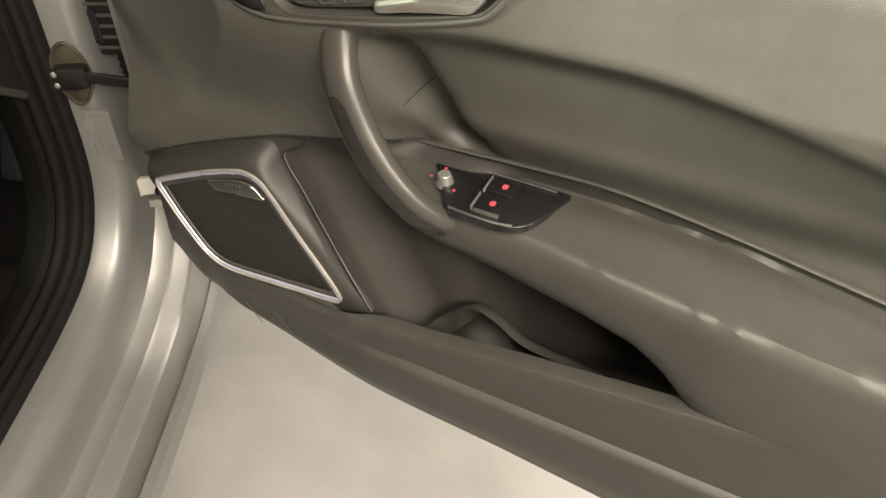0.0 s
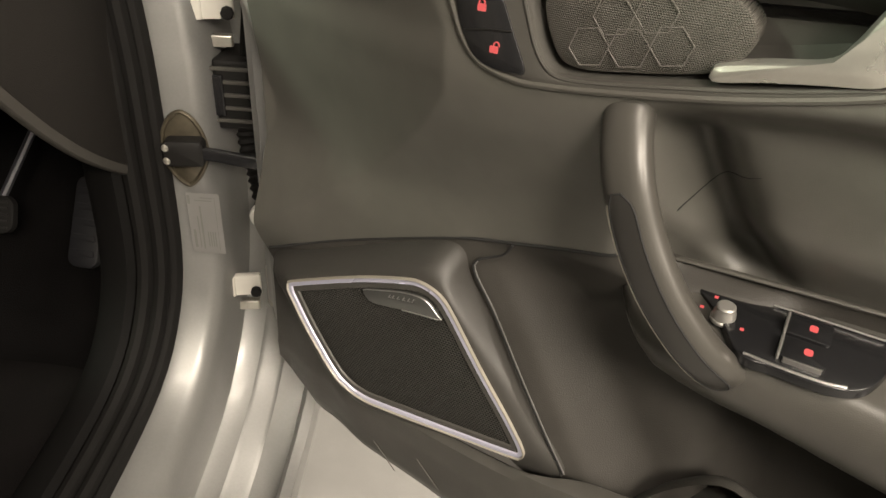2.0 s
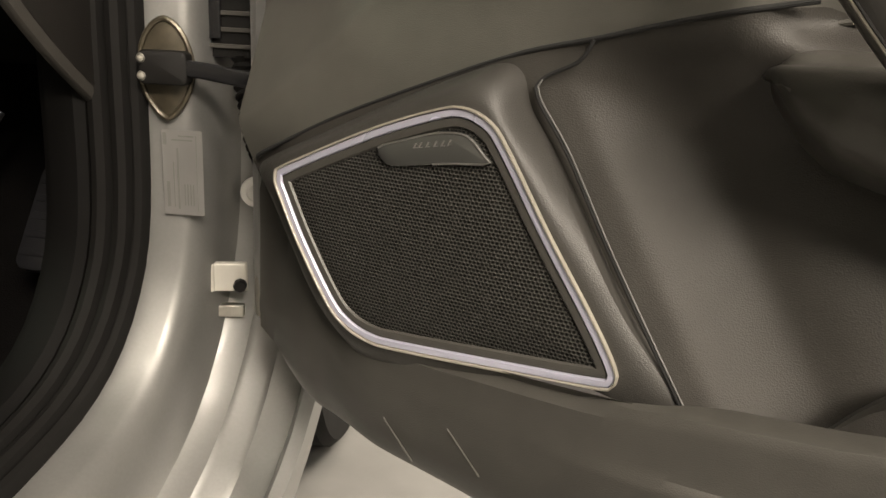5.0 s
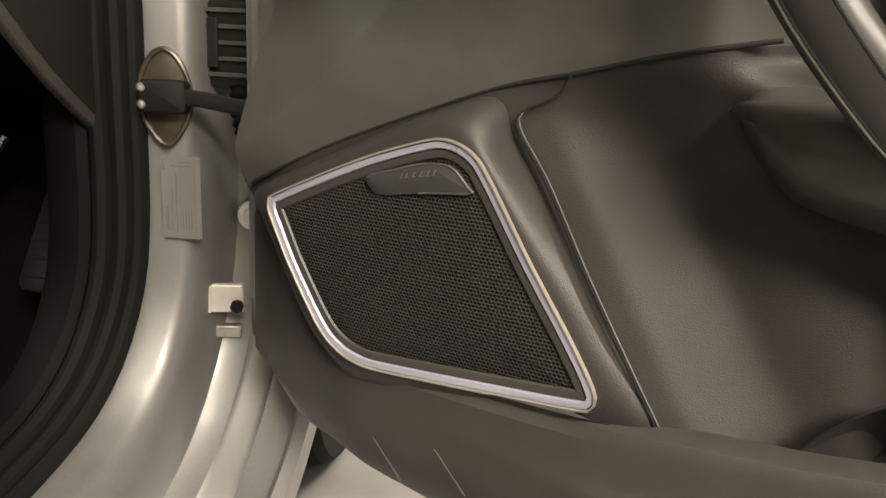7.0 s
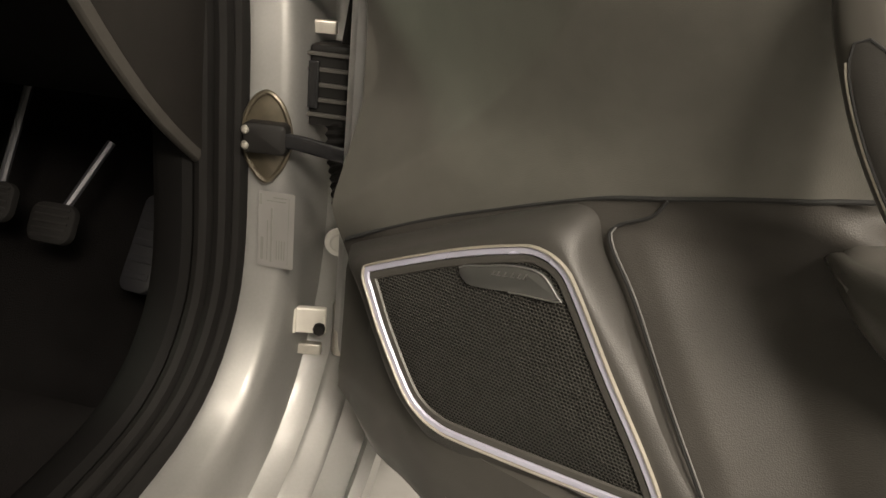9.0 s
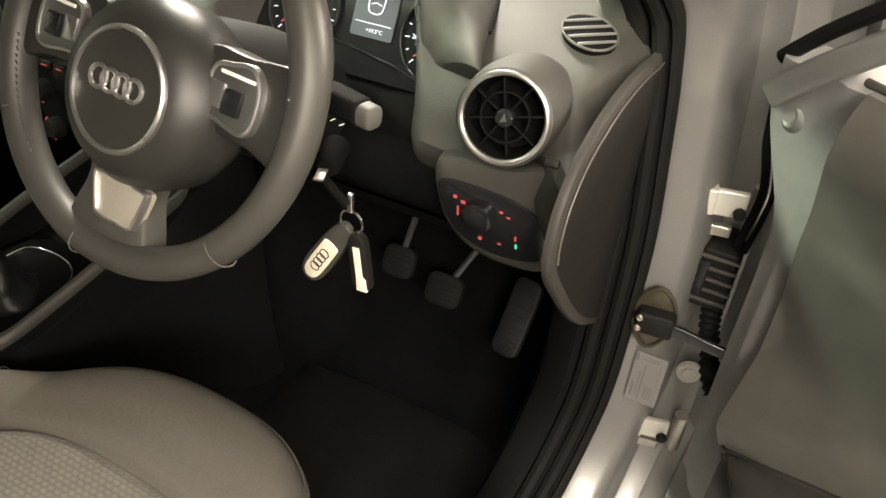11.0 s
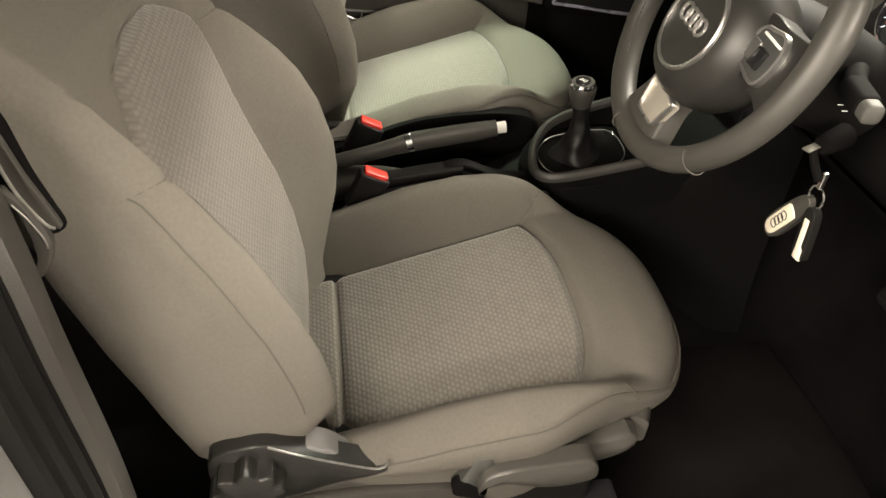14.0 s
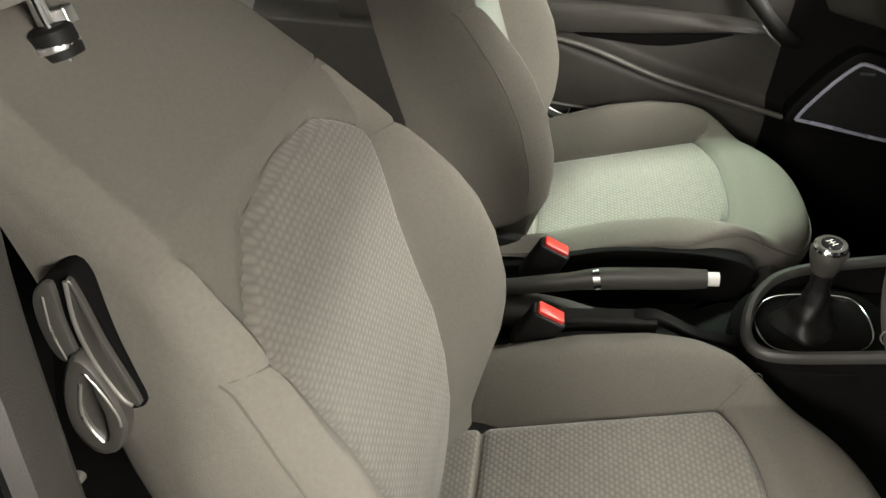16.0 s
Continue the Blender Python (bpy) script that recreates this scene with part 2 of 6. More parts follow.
def slab(p, thick):
    """A grid of points given a thickness (a vector) and a closed rim."""
    n, m = p.shape[:2]
    q = p + np.asarray(thick, float)
    v1, f1 = sheet(p)
    v2, f2 = sheet(q)
    k = n * m
    rim = [i * m for i in range(n)] + [(n - 1) * m + j for j in range(1, m)] + [i * m + m - 1 for i in range(n - 2, -1, -1)] + [j for j in range(m - 2, 0, -1)]
    faces = f1 + [tuple(i + k for i in reversed(f)) for f in f2]
    for a, b in zip(rim, rim[1:] + rim[:1]):
        faces.append((a, b, b + k, a + k))
    return v1 + v2, faces


def frames(path, up):
    t = np.gradient(path, axis=0)
    t /= np.linalg.norm(t, axis=1)[:, None]
    side = np.cross(t, np.asarray(up, float))
    side /= np.linalg.norm(side, axis=1)[:, None] + 1e-9
    return t, side, np.cross(side, t)


def sweep(path, prof, up=(0, 0, 1), scale=None, closed=False, cap=True, ring=False):
    """prof (m, 2) carried along path (n, 3): first axis to the side, second up. closed: the profile is a loop; ring: the path is."""
    path, prof = np.array(path, float), np.array(prof, float)
    if ring:
        ext = np.concatenate([path[-1:], path, path[:1]])
        t, side, top = [a[1:-1] for a in frames(ext, up)]
    else:
        t, side, top = frames(path, up)
    sc = np.ones(len(path)) if scale is None else np.array(scale, float)
    p = path[:, None] + (side[:, None] * prof[None, :, :1] + top[:, None] * prof[None, :, 1:]) * sc[:, None, None]
    v, f = sheet(p, ring, closed)
    if closed and cap and not ring:
        m = len(prof)
        f = f + [tuple(range(m)), tuple(range((len(path) - 1) * m + m - 1, (len(path) - 1) * m - 1, -1))]
    return v, f


def oval(rx, ry, n=12, power=2.0):
    a = np.linspace(0, 2 * np.pi, n, endpoint=False)
    c, s = np.cos(a), np.sin(a)
    return np.stack([rx * np.sign(c) * np.abs(c) ** (2 / power), ry * np.sign(s) * np.abs(s) ** (2 / power)], 1)


def tube(path, r, n=10, up=(0, 0, 1), scale=None, ring=False):
    return sweep(path, oval(r, r, n), up, scale, True, True, ring)


def offset(poly, d):
    """A closed outline moved inwards by d (outwards where d is negative)."""
    p = np.array(poly, float)
    area = np.sum(p[:, 0] * np.roll(p[:, 1], -1) - np.roll(p[:, 0], -1) * p[:, 1])
    e = np.roll(p, -1, 0) - np.roll(p, 1, 0)
    nrm = np.stack([-e[:, 1], e[:, 0]], 1)
    nrm /= np.linalg.norm(nrm, axis=1)[:, None] + 1e-9
    return p + nrm * d * (1 if area > 0 else -1)


def prism(poly, c0, c1, bevel=0.0, to=None, dome=0.0):
    """An outline (a, b) from depth c0 to depth c1, its front edge rounded; to maps (a, b, c) to a place."""
    to = to or (lambda a, b, c: (a, b, c))
    p = np.array(poly, float)
    n = len(p)
    sgn = 1 if c1 > c0 else -1
    rings = [(p, c0), (p, c1 - sgn * bevel)]
    if bevel:
        for k in (0.3, 0.65, 1.0):
            rings.append((offset(p, bevel * (1 - math.sqrt(max(0, 1 - k * k)))), c1 - sgn * bevel * (1 - k)))
    verts = [to(a, b, c) for q, c in rings for a, b in q]
    faces = []
    for i in range(len(rings) - 1):
        for j in range(n):
            faces.append((i * n + j, i * n + (j + 1) % n, (i + 1) * n + (j + 1) % n, (i + 1) * n + j))
    faces.append(tuple(range(n - 1, -1, -1)))
    top = (len(rings) - 1) * n
    if dome:
        mid = rings[-1][0].mean(0)
        for k in (0.75, 0.4):
            q = mid + (rings[-1][0] - mid) * k
            verts += [to(a, b, c1 + sgn * dome * (1 - k * k)) for a, b in q]
            base = len(verts) - n
            for j in range(n):
                faces.append((top + j, top + (j + 1) % n, base + (j + 1) % n, base + j))
            top = base
        verts.append(to(mid[0], mid[1], c1 + sgn * dome))
        return verts, faces + [(top + j, top + (j + 1) % n, len(verts) - 1) for j in range(n)]
    faces.append(tuple(range(top, top + n)))
    return verts, faces


def frame_band(outer, inner, c0, c1, to, crown=0.0):
    """A raised band between two outlines with the same number of points."""
    o, i = np.array(outer, float), np.array(inner, float)
    rows = [(o, c0), (o, c1 - 0.001), (o * 0.85 + i * 0.15, c1 + crown * 0.6), (o * 0.5 + i * 0.5, c1 + crown), (o * 0.15 + i * 0.85, c1 + crown * 0.6), (i, c1 - 0.001), (i, c0)]
    p = np.array([[to(a, b, c) for a, b in q] for q, c in rows])
    return sheet(p, False, True)


def rrect(w, h, r, n=4):
    pts = []
    for cx, cy, a0 in ((w / 2 - r, h / 2 - r, 0), (-w / 2 + r, h / 2 - r, 90), (-w / 2 + r, -h / 2 + r, 180), (w / 2 - r, -h / 2 + r, 270)):
        for k in range(n + 1):
            a = radians(a0 + 90 * k / n)
            pts.append((cx + r * math.cos(a), cy + r * math.sin(a)))
    return pts


def block(w, d, h, bevel=0.004, m=None, r=None):
    """A box w by d by h standing on its base, with rounded corners and top edges."""
    g = prism(rrect(w, d, r or max(bevel, 0.001)), 0, h, bevel)
    return moved(g, m) if m else g


def lathe(prof, n=32, m=None):
    """A profile of (radius, height) turned about z."""
    a = np.linspace(0, 2 * np.pi, n, endpoint=False)
    p = np.array([[(r * math.cos(t), r * math.sin(t), h) for t in a] for r, h in prof])
    g = sheet(p, False, True)
    return moved(g, m) if m else g


def aim(loc, axis, spin=0):
    """A pose whose z axis points along axis."""
    return Matrix.Translation(loc) @ Vector(axis).to_track_quat("Z", "Y").to_matrix().to_4x4() @ pose(0, 0, 0, 0, 0, spin)


def letters(name, text, size, m, mat, parent, depth=0.0006, spacing=1.0, shear=0.0):
    """Raised lettering in the built-in font, as a mesh."""
    data = bpy.data.curves.new(name, "FONT")
    data.body, data.size, data.extrude, data.align_x, data.align_y = text, size, depth, "CENTER", "CENTER"
    data.space_character, data.shear, data.resolution_u = spacing, shear, 2
    tmp = new(name + "_outline", data)
    me = bpy.data.meshes.new_from_object(tmp.evaluated_get(bpy.context.evaluated_depsgraph_get()))
    bpy.data.objects.remove(tmp)
    me.transform(m)
    me.materials.clear()
    me.materials.append(mat)
    ob = new(name, me)
    ob.parent = parent
    return ob


# ---- the garage floor, with unseen walls and ceiling round the car ----
def room():
    X0, X1, Y0, Y1, H = -4.2, 4.2, -4.6, 5.2, 3.0
    part_floor = part("ground", block(X1 - X0 + 0.6, Y1 - Y0 + 0.6, 0.2, 0.002, pose(0, 0.3, -0.2)), CONCRETE)
    tagged(part_floor, "pale grey painted concrete garage floor", "floor", kind="structure")
    # walls and ceiling are added out of view; their dim paint limits fill light
    for name, w, d, x, y in (("wall_east", 0.2, Y1 - Y0, X1 + 0.1, 0.3), ("wall_west", 0.2, Y1 - Y0, X0 - 0.1, 0.3), ("wall_north", X1 - X0, 0.2, 0, Y1 + 0.1), ("wall_south", X1 - X0, 0.2, 0, Y0 - 0.1)):
        ob = part(name, block(w, d, H, 0.002, pose(x, y, 0)), WALL)
        tagged(ob, "unseen garage wall, painted dim to limit fill light", "wall", kind="structure")
    ob = part("ceiling", block(X1 - X0 + 0.6, Y1 - Y0 + 0.6, 0.2, 0.002, pose(0, 0.3, H)), WALL)
    tagged(ob, "unseen garage ceiling, painted dim to limit fill light", "ceiling", kind="structure")


room()

# ---- car body: door opening, sill, seals, floor pan, wing and roof ----
body = thing("hatchback", (0, 0, 0), 0, "silver three-door hatchback with black rubber door seals", "car")
OPENING = curve([(.625, .60, 1.29), (.703, .812, 1.13), (.722, .838, 1.05), (.734, .838, .95), (.745, .828, .85), (.748, .822, .76), (.746, .82, .60), (.738, .805, .51), (.728, .755, .437), (.72, .66, .398), (.718, .45, .385),
                 (.718, .1, .385), (.72, -.10, .39), (.727, -.185, .45), (.738, -.215, .60), (.742, -.215, .80), (.735, -.225, 1.0), (.68, -.25, 1.2), (.60, -.2, 1.33), (.565, .05, 1.365), (.575, .30, 1.355)], 130, True)
JAMB = [(.002, -.004), (.003, .004), (0, .012), (-.001, .030), (-.006, .040), (-.02, .048), (-.045, .053), (-.078, .056), (-.088, .060), (-.092, .070), (-.093, .090), (-.098, .096), (-.100, .118), (-.105, .124), (-.107, .150), (-.108, .160), (-.085, .166), (-.078, .172), (-.080, .186), (-.11, .188)]
RAIL = np.interp(OPENING[:, 2], [1.12, 1.27], [1, .35])
part("door_jamb", sweep(OPENING, JAMB, (1, 0, 0), RAIL, ring=True), SILVER, body, "silver painted door jamb and sill")
SEAL = [(-.004, -.001), (.008, -.001), (.014, -.005), (.016, -.011), (.010, -.0135), (.010, -.016), (.018, -.019), (.0205, -.026), (.018, -.032), (.011, -.034), (.011, -.037), (.019, -.040), (.021, -.048), (.018, -.055), (.004, -.058)]
part("door_seal", sweep(OPENING, SEAL, (1, 0, 0), ring=True), RUBBER, body, "ribbed black rubber door seal")
TRIM = [(.004, -.056), (.017, -.058), (.024, -.066), (.024, -.092), (.016, -.104), (-.03, -.118), (-.09, -.128)]
TSC = np.where(OPENING[:, 1] > .3, np.interp(OPENING[:, 2], [.90, 1.02], [1, .46]), 1.0)
part("sill_trim", sweep(OPENING, TRIM, (1, 0, 0), TSC, ring=True), CONSOLE, body, "black plastic opening trim")
REAR = [k for k in range(len(OPENING)) if OPENING[k, 1] < -.06 and OPENING[k, 2] < 1.25]
part("pillar_trim", sweep(OPENING[REAR], [(a + .0025, b - .002) for a, b in TRIM[1:]], (1, 0, 0)), PLASTIC_GRAIN, body, "grey plastic trim of the rear pillar")
FRONT = sorted([k for k in range(len(OPENING)) if OPENING[k, 1] > .35 and OPENING[k, 2] > 1.0], key=lambda k: -OPENING[k, 2])
part("front_pillar_trim", sweep(OPENING[FRONT], [(.010, -.056), (.015, -.060), (.014, -.070), (.004, -.090), (-.030, -.110), (-.08, -.12)], (1, 0, 0)), PLASTIC_LIGHT, body, "pale grey inner cover of the front pillar")
# floor pan with its tunnel, and the carpet over it
def floor_pan():
    xs, ys = np.linspace(-.66, .66, 56), np.linspace(-1.0, 1.25, 60)
    x, y = np.meshgrid(xs, ys, indexing="ij")
    z = .315 + .25 * np.exp(-(x / .13) ** 4) + sm(.88, 1.2, y) * .42 + sm(.59, .66, np.abs(x)) * .05
    return sheet(np.stack([x, y, z], -1))


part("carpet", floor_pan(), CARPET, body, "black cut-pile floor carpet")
part("underbody", block(1.45, 3.6, 0.06, 0.01, pose(0, .1, .22)), DARKVOID, body)
# wing, bonnet, roof and the far side close the shell
def wing():
    ys, a = np.linspace(.93, 1.95, 24), np.linspace(0, 1, 26)
    y, k = np.meshgrid(ys, a, indexing="ij")
    x = (.885 - .06 * sm(1.3, 1.95, y)) * np.cos(k * np.pi / 2) ** .35
    z = (.99 - .10 * (y - .95)) * (.42 + .58 * np.sin(k * np.pi / 2) ** .5) + .03 * k
    return np.stack([x, y, z], -1)


W_ = wing()
part("front_wing", join(sheet(W_), sheet(W_ * V(-1, 1, 1))), SILVER, body, "silver front wings and bonnet")
def roof():
    xs, ys = np.linspace(-.56, .56, 21), np.linspace(-1.4, .42, 22)
    x, y = np.meshgrid(xs, ys, indexing="ij")
    return np.stack([x, y, 1.40 + .04 * (1 - (x / .56) ** 2) - .05 * sm(.1, .42, y) - .1 * sm(-.8, -1.4, y)], -1)


part("roof", slab(roof(), (0, 0, -.03)), SILVER, body)
part("side_wall", block(.04, 1.6, .7, .01, pose(.76, -1.06, .35)), SILVER, body)
part("side_wall", block(.04, 1.9, .7, .01, pose(-.80, .0, .35)), SILVER, body)
for wx, wy in ((.74, 1.45), (-.74, 1.45), (.74, -1.02), (-.74, -1.02)):
    wh = part("road_wheel", lathe([(.0, -.06), (.20, -.07), (.21, -.09), (.29, -.095), (.305, -.08), (.305, .08), (.29, .095), (.21, .09), (.20, .07), (0, .06)], 40, pose(wx, wy, .305, 0, 90, 0)), RUBBER, body, "black tyre on its rim")
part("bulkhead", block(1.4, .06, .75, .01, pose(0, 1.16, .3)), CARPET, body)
part("rear_bench", block(1.2, .9, .5, .06, pose(0, -1.15, .3)), CARPET, body)

# ---- hinges, check strap, loom boot and label on the front pillar ----
def hinge(z):
    h = part("door_hinge", lathe([(0, -.035), (.010, -.034), (.011, -.03), (.011, .03), (.010, .034), (0, .035)], 18, pose(.838, .893, z - .02)), STEEL, body, "bare metal door hinge")
    part("leaf", block(.056, .010, .032, .003, pose(.800, .860, z - .016, 0, 0, 14)), WHITE_STEEL, h)
    part("leaf_flange", block(.012, .080, .032, .003, pose(.780, .888, z - .016, 0, 0, 14)), WHITE_STEEL, h)
    part("bolt", lathe([(0, 0), (.0075, 0), (.0075, .006), (.006, .008), (0, .008)], 8, aim((.822, .858, z - .008), (.25, -1, 0))), PLASTIC_DARK, h)
    part("lower_leaf", block(.034, .012, .014, .003, pose(.802, .876, z - .052, 0, 0, 10)), STEEL, h)
    return h


WHITE_STEEL = material("pale_hinge_paint", (.60, .58, .53), .4, .3, vary=.08)
hinge(.895)
hinge(.513)
strap = thing("door_check_strap", (0, 0, 0), 0, "black door check strap on a worn oval plate", "door check")
OVAL = material("oily_yellowed_plate", (.075, .064, .045), .32, .45, vary=.5, scale=60)
PLATE = np.array([(a * (1 - .25 * max(0, -b / .047) ** 2), b) for a, b in oval(.026, .047, 36, 1.8)])
part("plate_rim", moved(tube([(a, b, .004) for a, b in PLATE], .0028, 8, ring=True), aim((.768, .819, .735), (.12, -1, 0))), OVAL, strap)
part("plate", moved(prism(PLATE, 0, .004, .002), aim((.768, .819, .735), (.12, -1, 0)) @ pose(0, 0, 0)), OVAL, strap, "oval plate with old grease")
part("bracket", moved(prism(rrect(.046, .032, .006), 0, .020, .005), aim((.772, .814, .737), (.12, -1, 0))), PLASTIC_DARK, strap)
part("arm", sweep(curve([(.762, .80, .737), (.80, .803, .737), (.84, .803, .732), (.885, .806, .726)], 14), rrect(.008, .016, .003), closed=True), GLOSS, strap)
for dz in (-.008, .008):
    part("rivet", lathe([(0, 0), (.005, 0), (.003, .003), (0, .0035)], 10, aim((.755, .793, .737 + dz), (.12, -1, 0))), STEEL, strap)
boot = thing("wiring_boot", (0, 0, 0), 0, "black ribbed rubber wiring boot between pillar and door", "cable boot")
hose = curve([(.828, .868, .75), (.832, .862, .72), (.842, .850, .695), (.852, .832, .672), (.866, .815, .655)], 60)
part("bellows", tube(hose, .0125, 14, (1, 0, 0), 1 + .13 * np.sin(np.arange(60) * 1.3)), RUBBER, boot, "ribbed rubber hose")
plug = part("connector", block(.046, .070, .086, .007, pose(.819, .890, .748)), PLASTIC_DARK, boot, "black wiring connector")
for i in range(5):
    part("connector_rib", block(.048, .004, .004, .001, pose(.819, .854, .757 + .016 * i)), PLASTIC, plug)
part("latch", block(.012, .006, .05, .002, pose(.804, .853, .766)), GLOSS, plug)
wire = thing("door_cable", (0, 0, 0), 0, "black cables running down beside the upper hinge", "cable")
for dx, r in ((0, .005), (.011, .0035)):
    part("strand", tube(curve([(.818 + dx, .885, 1.02), (.824 + dx, .880, .97), (.834 + dx, .874, .935), (.838 + dx, .876, .90), (.830 + dx, .874, .83)], 24), r, 8, (1, 0, 0)), RUBBER, wire)
part("pillar_plug", lathe([(0, .006), (.009, .0055), (.011, .003), (.0165, .002), (.0175, -.004)], 24, aim((.827, .900, .601), (.3, -1, .1))), WHITE_PLASTIC, body, "white plastic pillar plug")
label = thing("pillar_label", (0, 0, 0), 0, "pale printed type label stuck on the silver pillar", "label")
lab = lambda a, b, c: (.752 + a * .985, .8165 - .002 - c + a * .02, b)
part("paper", prism(rrect(.042, .086, .002), 0, .0003, 0, lambda a, b, c: lab(a + .030, b + .634, c)), LABEL, label)
# columns of print too small to read
for x_, z_, w_, h_ in ((.0145, .612, .0034, .026), (.0205, .622, .0014, .046), (.0250, .628, .0022, .062), (.0315, .612, .0014, .022), (.0345, .612, .0014, .022), (.0375, .612, .0014, .022), (.0405, .612, .0014, .022), (.0445, .634, .0006, .076), (.012, .668, .0035, .012), (.030, .667, .022, .0014), (.034, .671, .016, .0014)):
    part("print_bar", prism(rrect(w_, h_, .0002), 0, .0002, 0, lambda a, b, c, x_=x_, z_=z_: lab(a + x_, b + z_, c + .0004)), PRINT, label)


# ---- the open driver's door: x along the door from the hinge, z up, w out of the trim ----
door = thing("driver_door", (.8834, .6706, 0), -26, "open silver car door with grey and black trim panel", "car door")
D = lambda a, b, c: (a, -c, b)
XEND = 1.0


def bottom(x):
    return np.interp(x, [-.06, -.03, 0, .02, .05, .09, .155, .219, .39, .554, .741, 1.0], [.56, .53, .495, .478, .466, .460, .456, .455, .447, .438, .42, .41])


def lip(x):
    return np.interp(x, [-.06, 0, .03, .06, .112, .193, .288, .361, .37, .45, .56, .73, .83, .9, 1.0], [.70, .675, .655, .60, .56, .562, .572, .580, .582, .590, .608, .630, .644, .676, .73])


BEZ = curve([(.226, .996), (.233, 1.007), (.25, 1.014), (.298, 1.026), (.35, 1.037), (.399, 1.044), (.44, 1.046), (.48, 1.043), (.525, 1.037), (.539, 1.028), (.536, 1.009), (.521, .988), (.500, .977), (.435, .961), (.358, .948), (.31, .942), (.282, .941), (.255, .948), (.240, .962), (.231, .980)], 120, True)
HOLLOW = offset(BEZ, .005)


def within(poly, x, z):
    """1 where a place lies inside an outline, 0 elsewhere."""
    p, q = np.array(poly), np.roll(poly, -1, 0)
    x, z = np.asarray(x, float), np.asarray(z, float)
    hits = np.zeros(x.shape, int)
    for (x0, z0), (x1, z1) in zip(p, q):
        side = (z0 > z) != (z1 > z)
        hits += side & (x < (x1 - x0) * (z - z0) / (z1 - z0 if z1 != z0 else 1e-9) + x0)
    return (hits % 2).astype(float)


def card_w(x, z):
    """How far the trim stands out at a place of the door."""
    belt = np.clip((z - 1.025) / .065, 0, 1)
    w = .012 - .047 * sm(.95, .79, z) - .045 * belt ** 2 - .052 * np.clip((z - .955) / .12, 0, 1) * sm(.50, .64, x)
    away = .226 - 1.9 * np.maximum(0, np.abs(z - .945) - .02) ** 1.35
    d = np.clip((away - x) / .27, 0, 1)
    w -= .074 * d * sm(.62, .72, z) + .022 * sm(.08, -.02, x) * sm(.72, .62, z)
    w = np.where(x < .2, np.maximum(w, -.071), w)
    brow = .948 + .012 * sm(.38, .52, x) - .05 * sm(.62, .95, x)
    hollow = sm(.355, .42, x)
    deep = -.022 * sm(brow + .004, brow - .020, z) - .018 * sm(brow - .012, .85, z) - .032 * sm(.86, .79, z)
    w = w * (1 - hollow * sm(brow + .012, brow - .01, z)) + hollow * deep
    behind = np.interp(z, [.79, .82, .86, .90, .935], [.482, .457, .432, .412, .397])
    w = w - .038 * np.exp(-((x - behind) / .023) ** 2) * sm(.79, .825, z) * sm(.945, .915, z)
    xr = .247 + np.maximum(0, .757 - z) * .655
    inside = sm(.80, .775, z) * sm(xr - .03, xr - .01, x) * sm(.53, .46, x)
    w = w - .035 * sm(.74, .68, z) * sm(.44, .50, x)
    flush = np.interp(z, [.57, .77], [-.012, -.036])
    rise = .003 * sm(xr + .0, xr + .02, x) * sm(.79, .72, z)
    drop = (.040 * sm(xr - .01, xr + .085, x) + .040 * sm(xr + .10, xr + .27, x)) * sm(.80, .72, z)
    w = w * (1 - inside) + inside * (flush + rise - drop)
    return w - .045 * within(HOLLOW, x, z)


def seam_z(x):
    """Height of the parting line between upper and lower trim."""
    return np.interp(x, [-.04, .0, .079, .156, .227, .279, .325, .369, .40, .43, .57, .63, .74, .874, 1.0], [.655, .679, .716, .746, .771, .783, .794, .803, .806, .796, .800, .799, .785, .762, .740])


def card_grid(upper, rows):
    k0 = np.concatenate([np.linspace(0, .55, 150), np.linspace(.555, 1, 54)])
    xk, kk = np.meshgrid(k0, np.linspace(0, 1, rows), indexing="ij")
    x = -.03 + (XEND + .03) * xk
    for _ in range(3):
        lo, hi = (seam_z(x), 1.090) if upper else (bottom(x) + .008, seam_z(x))
        z = lo + (hi - lo) * kk
        left = -.006 - .021 * sm(.60, .72, z)
        x = left + (XEND - left) * xk
    return np.stack([x, -card_w(x, z), z], -1)


part("trim_panel", slab(card_grid(True, 90), (0, .012, 0)), UPPER, door, "soft grey upper door trim")
part("lower_panel", slab(card_grid(False, 80), (0, .012, 0)), LOWER, door, "brown-black lower door trim")


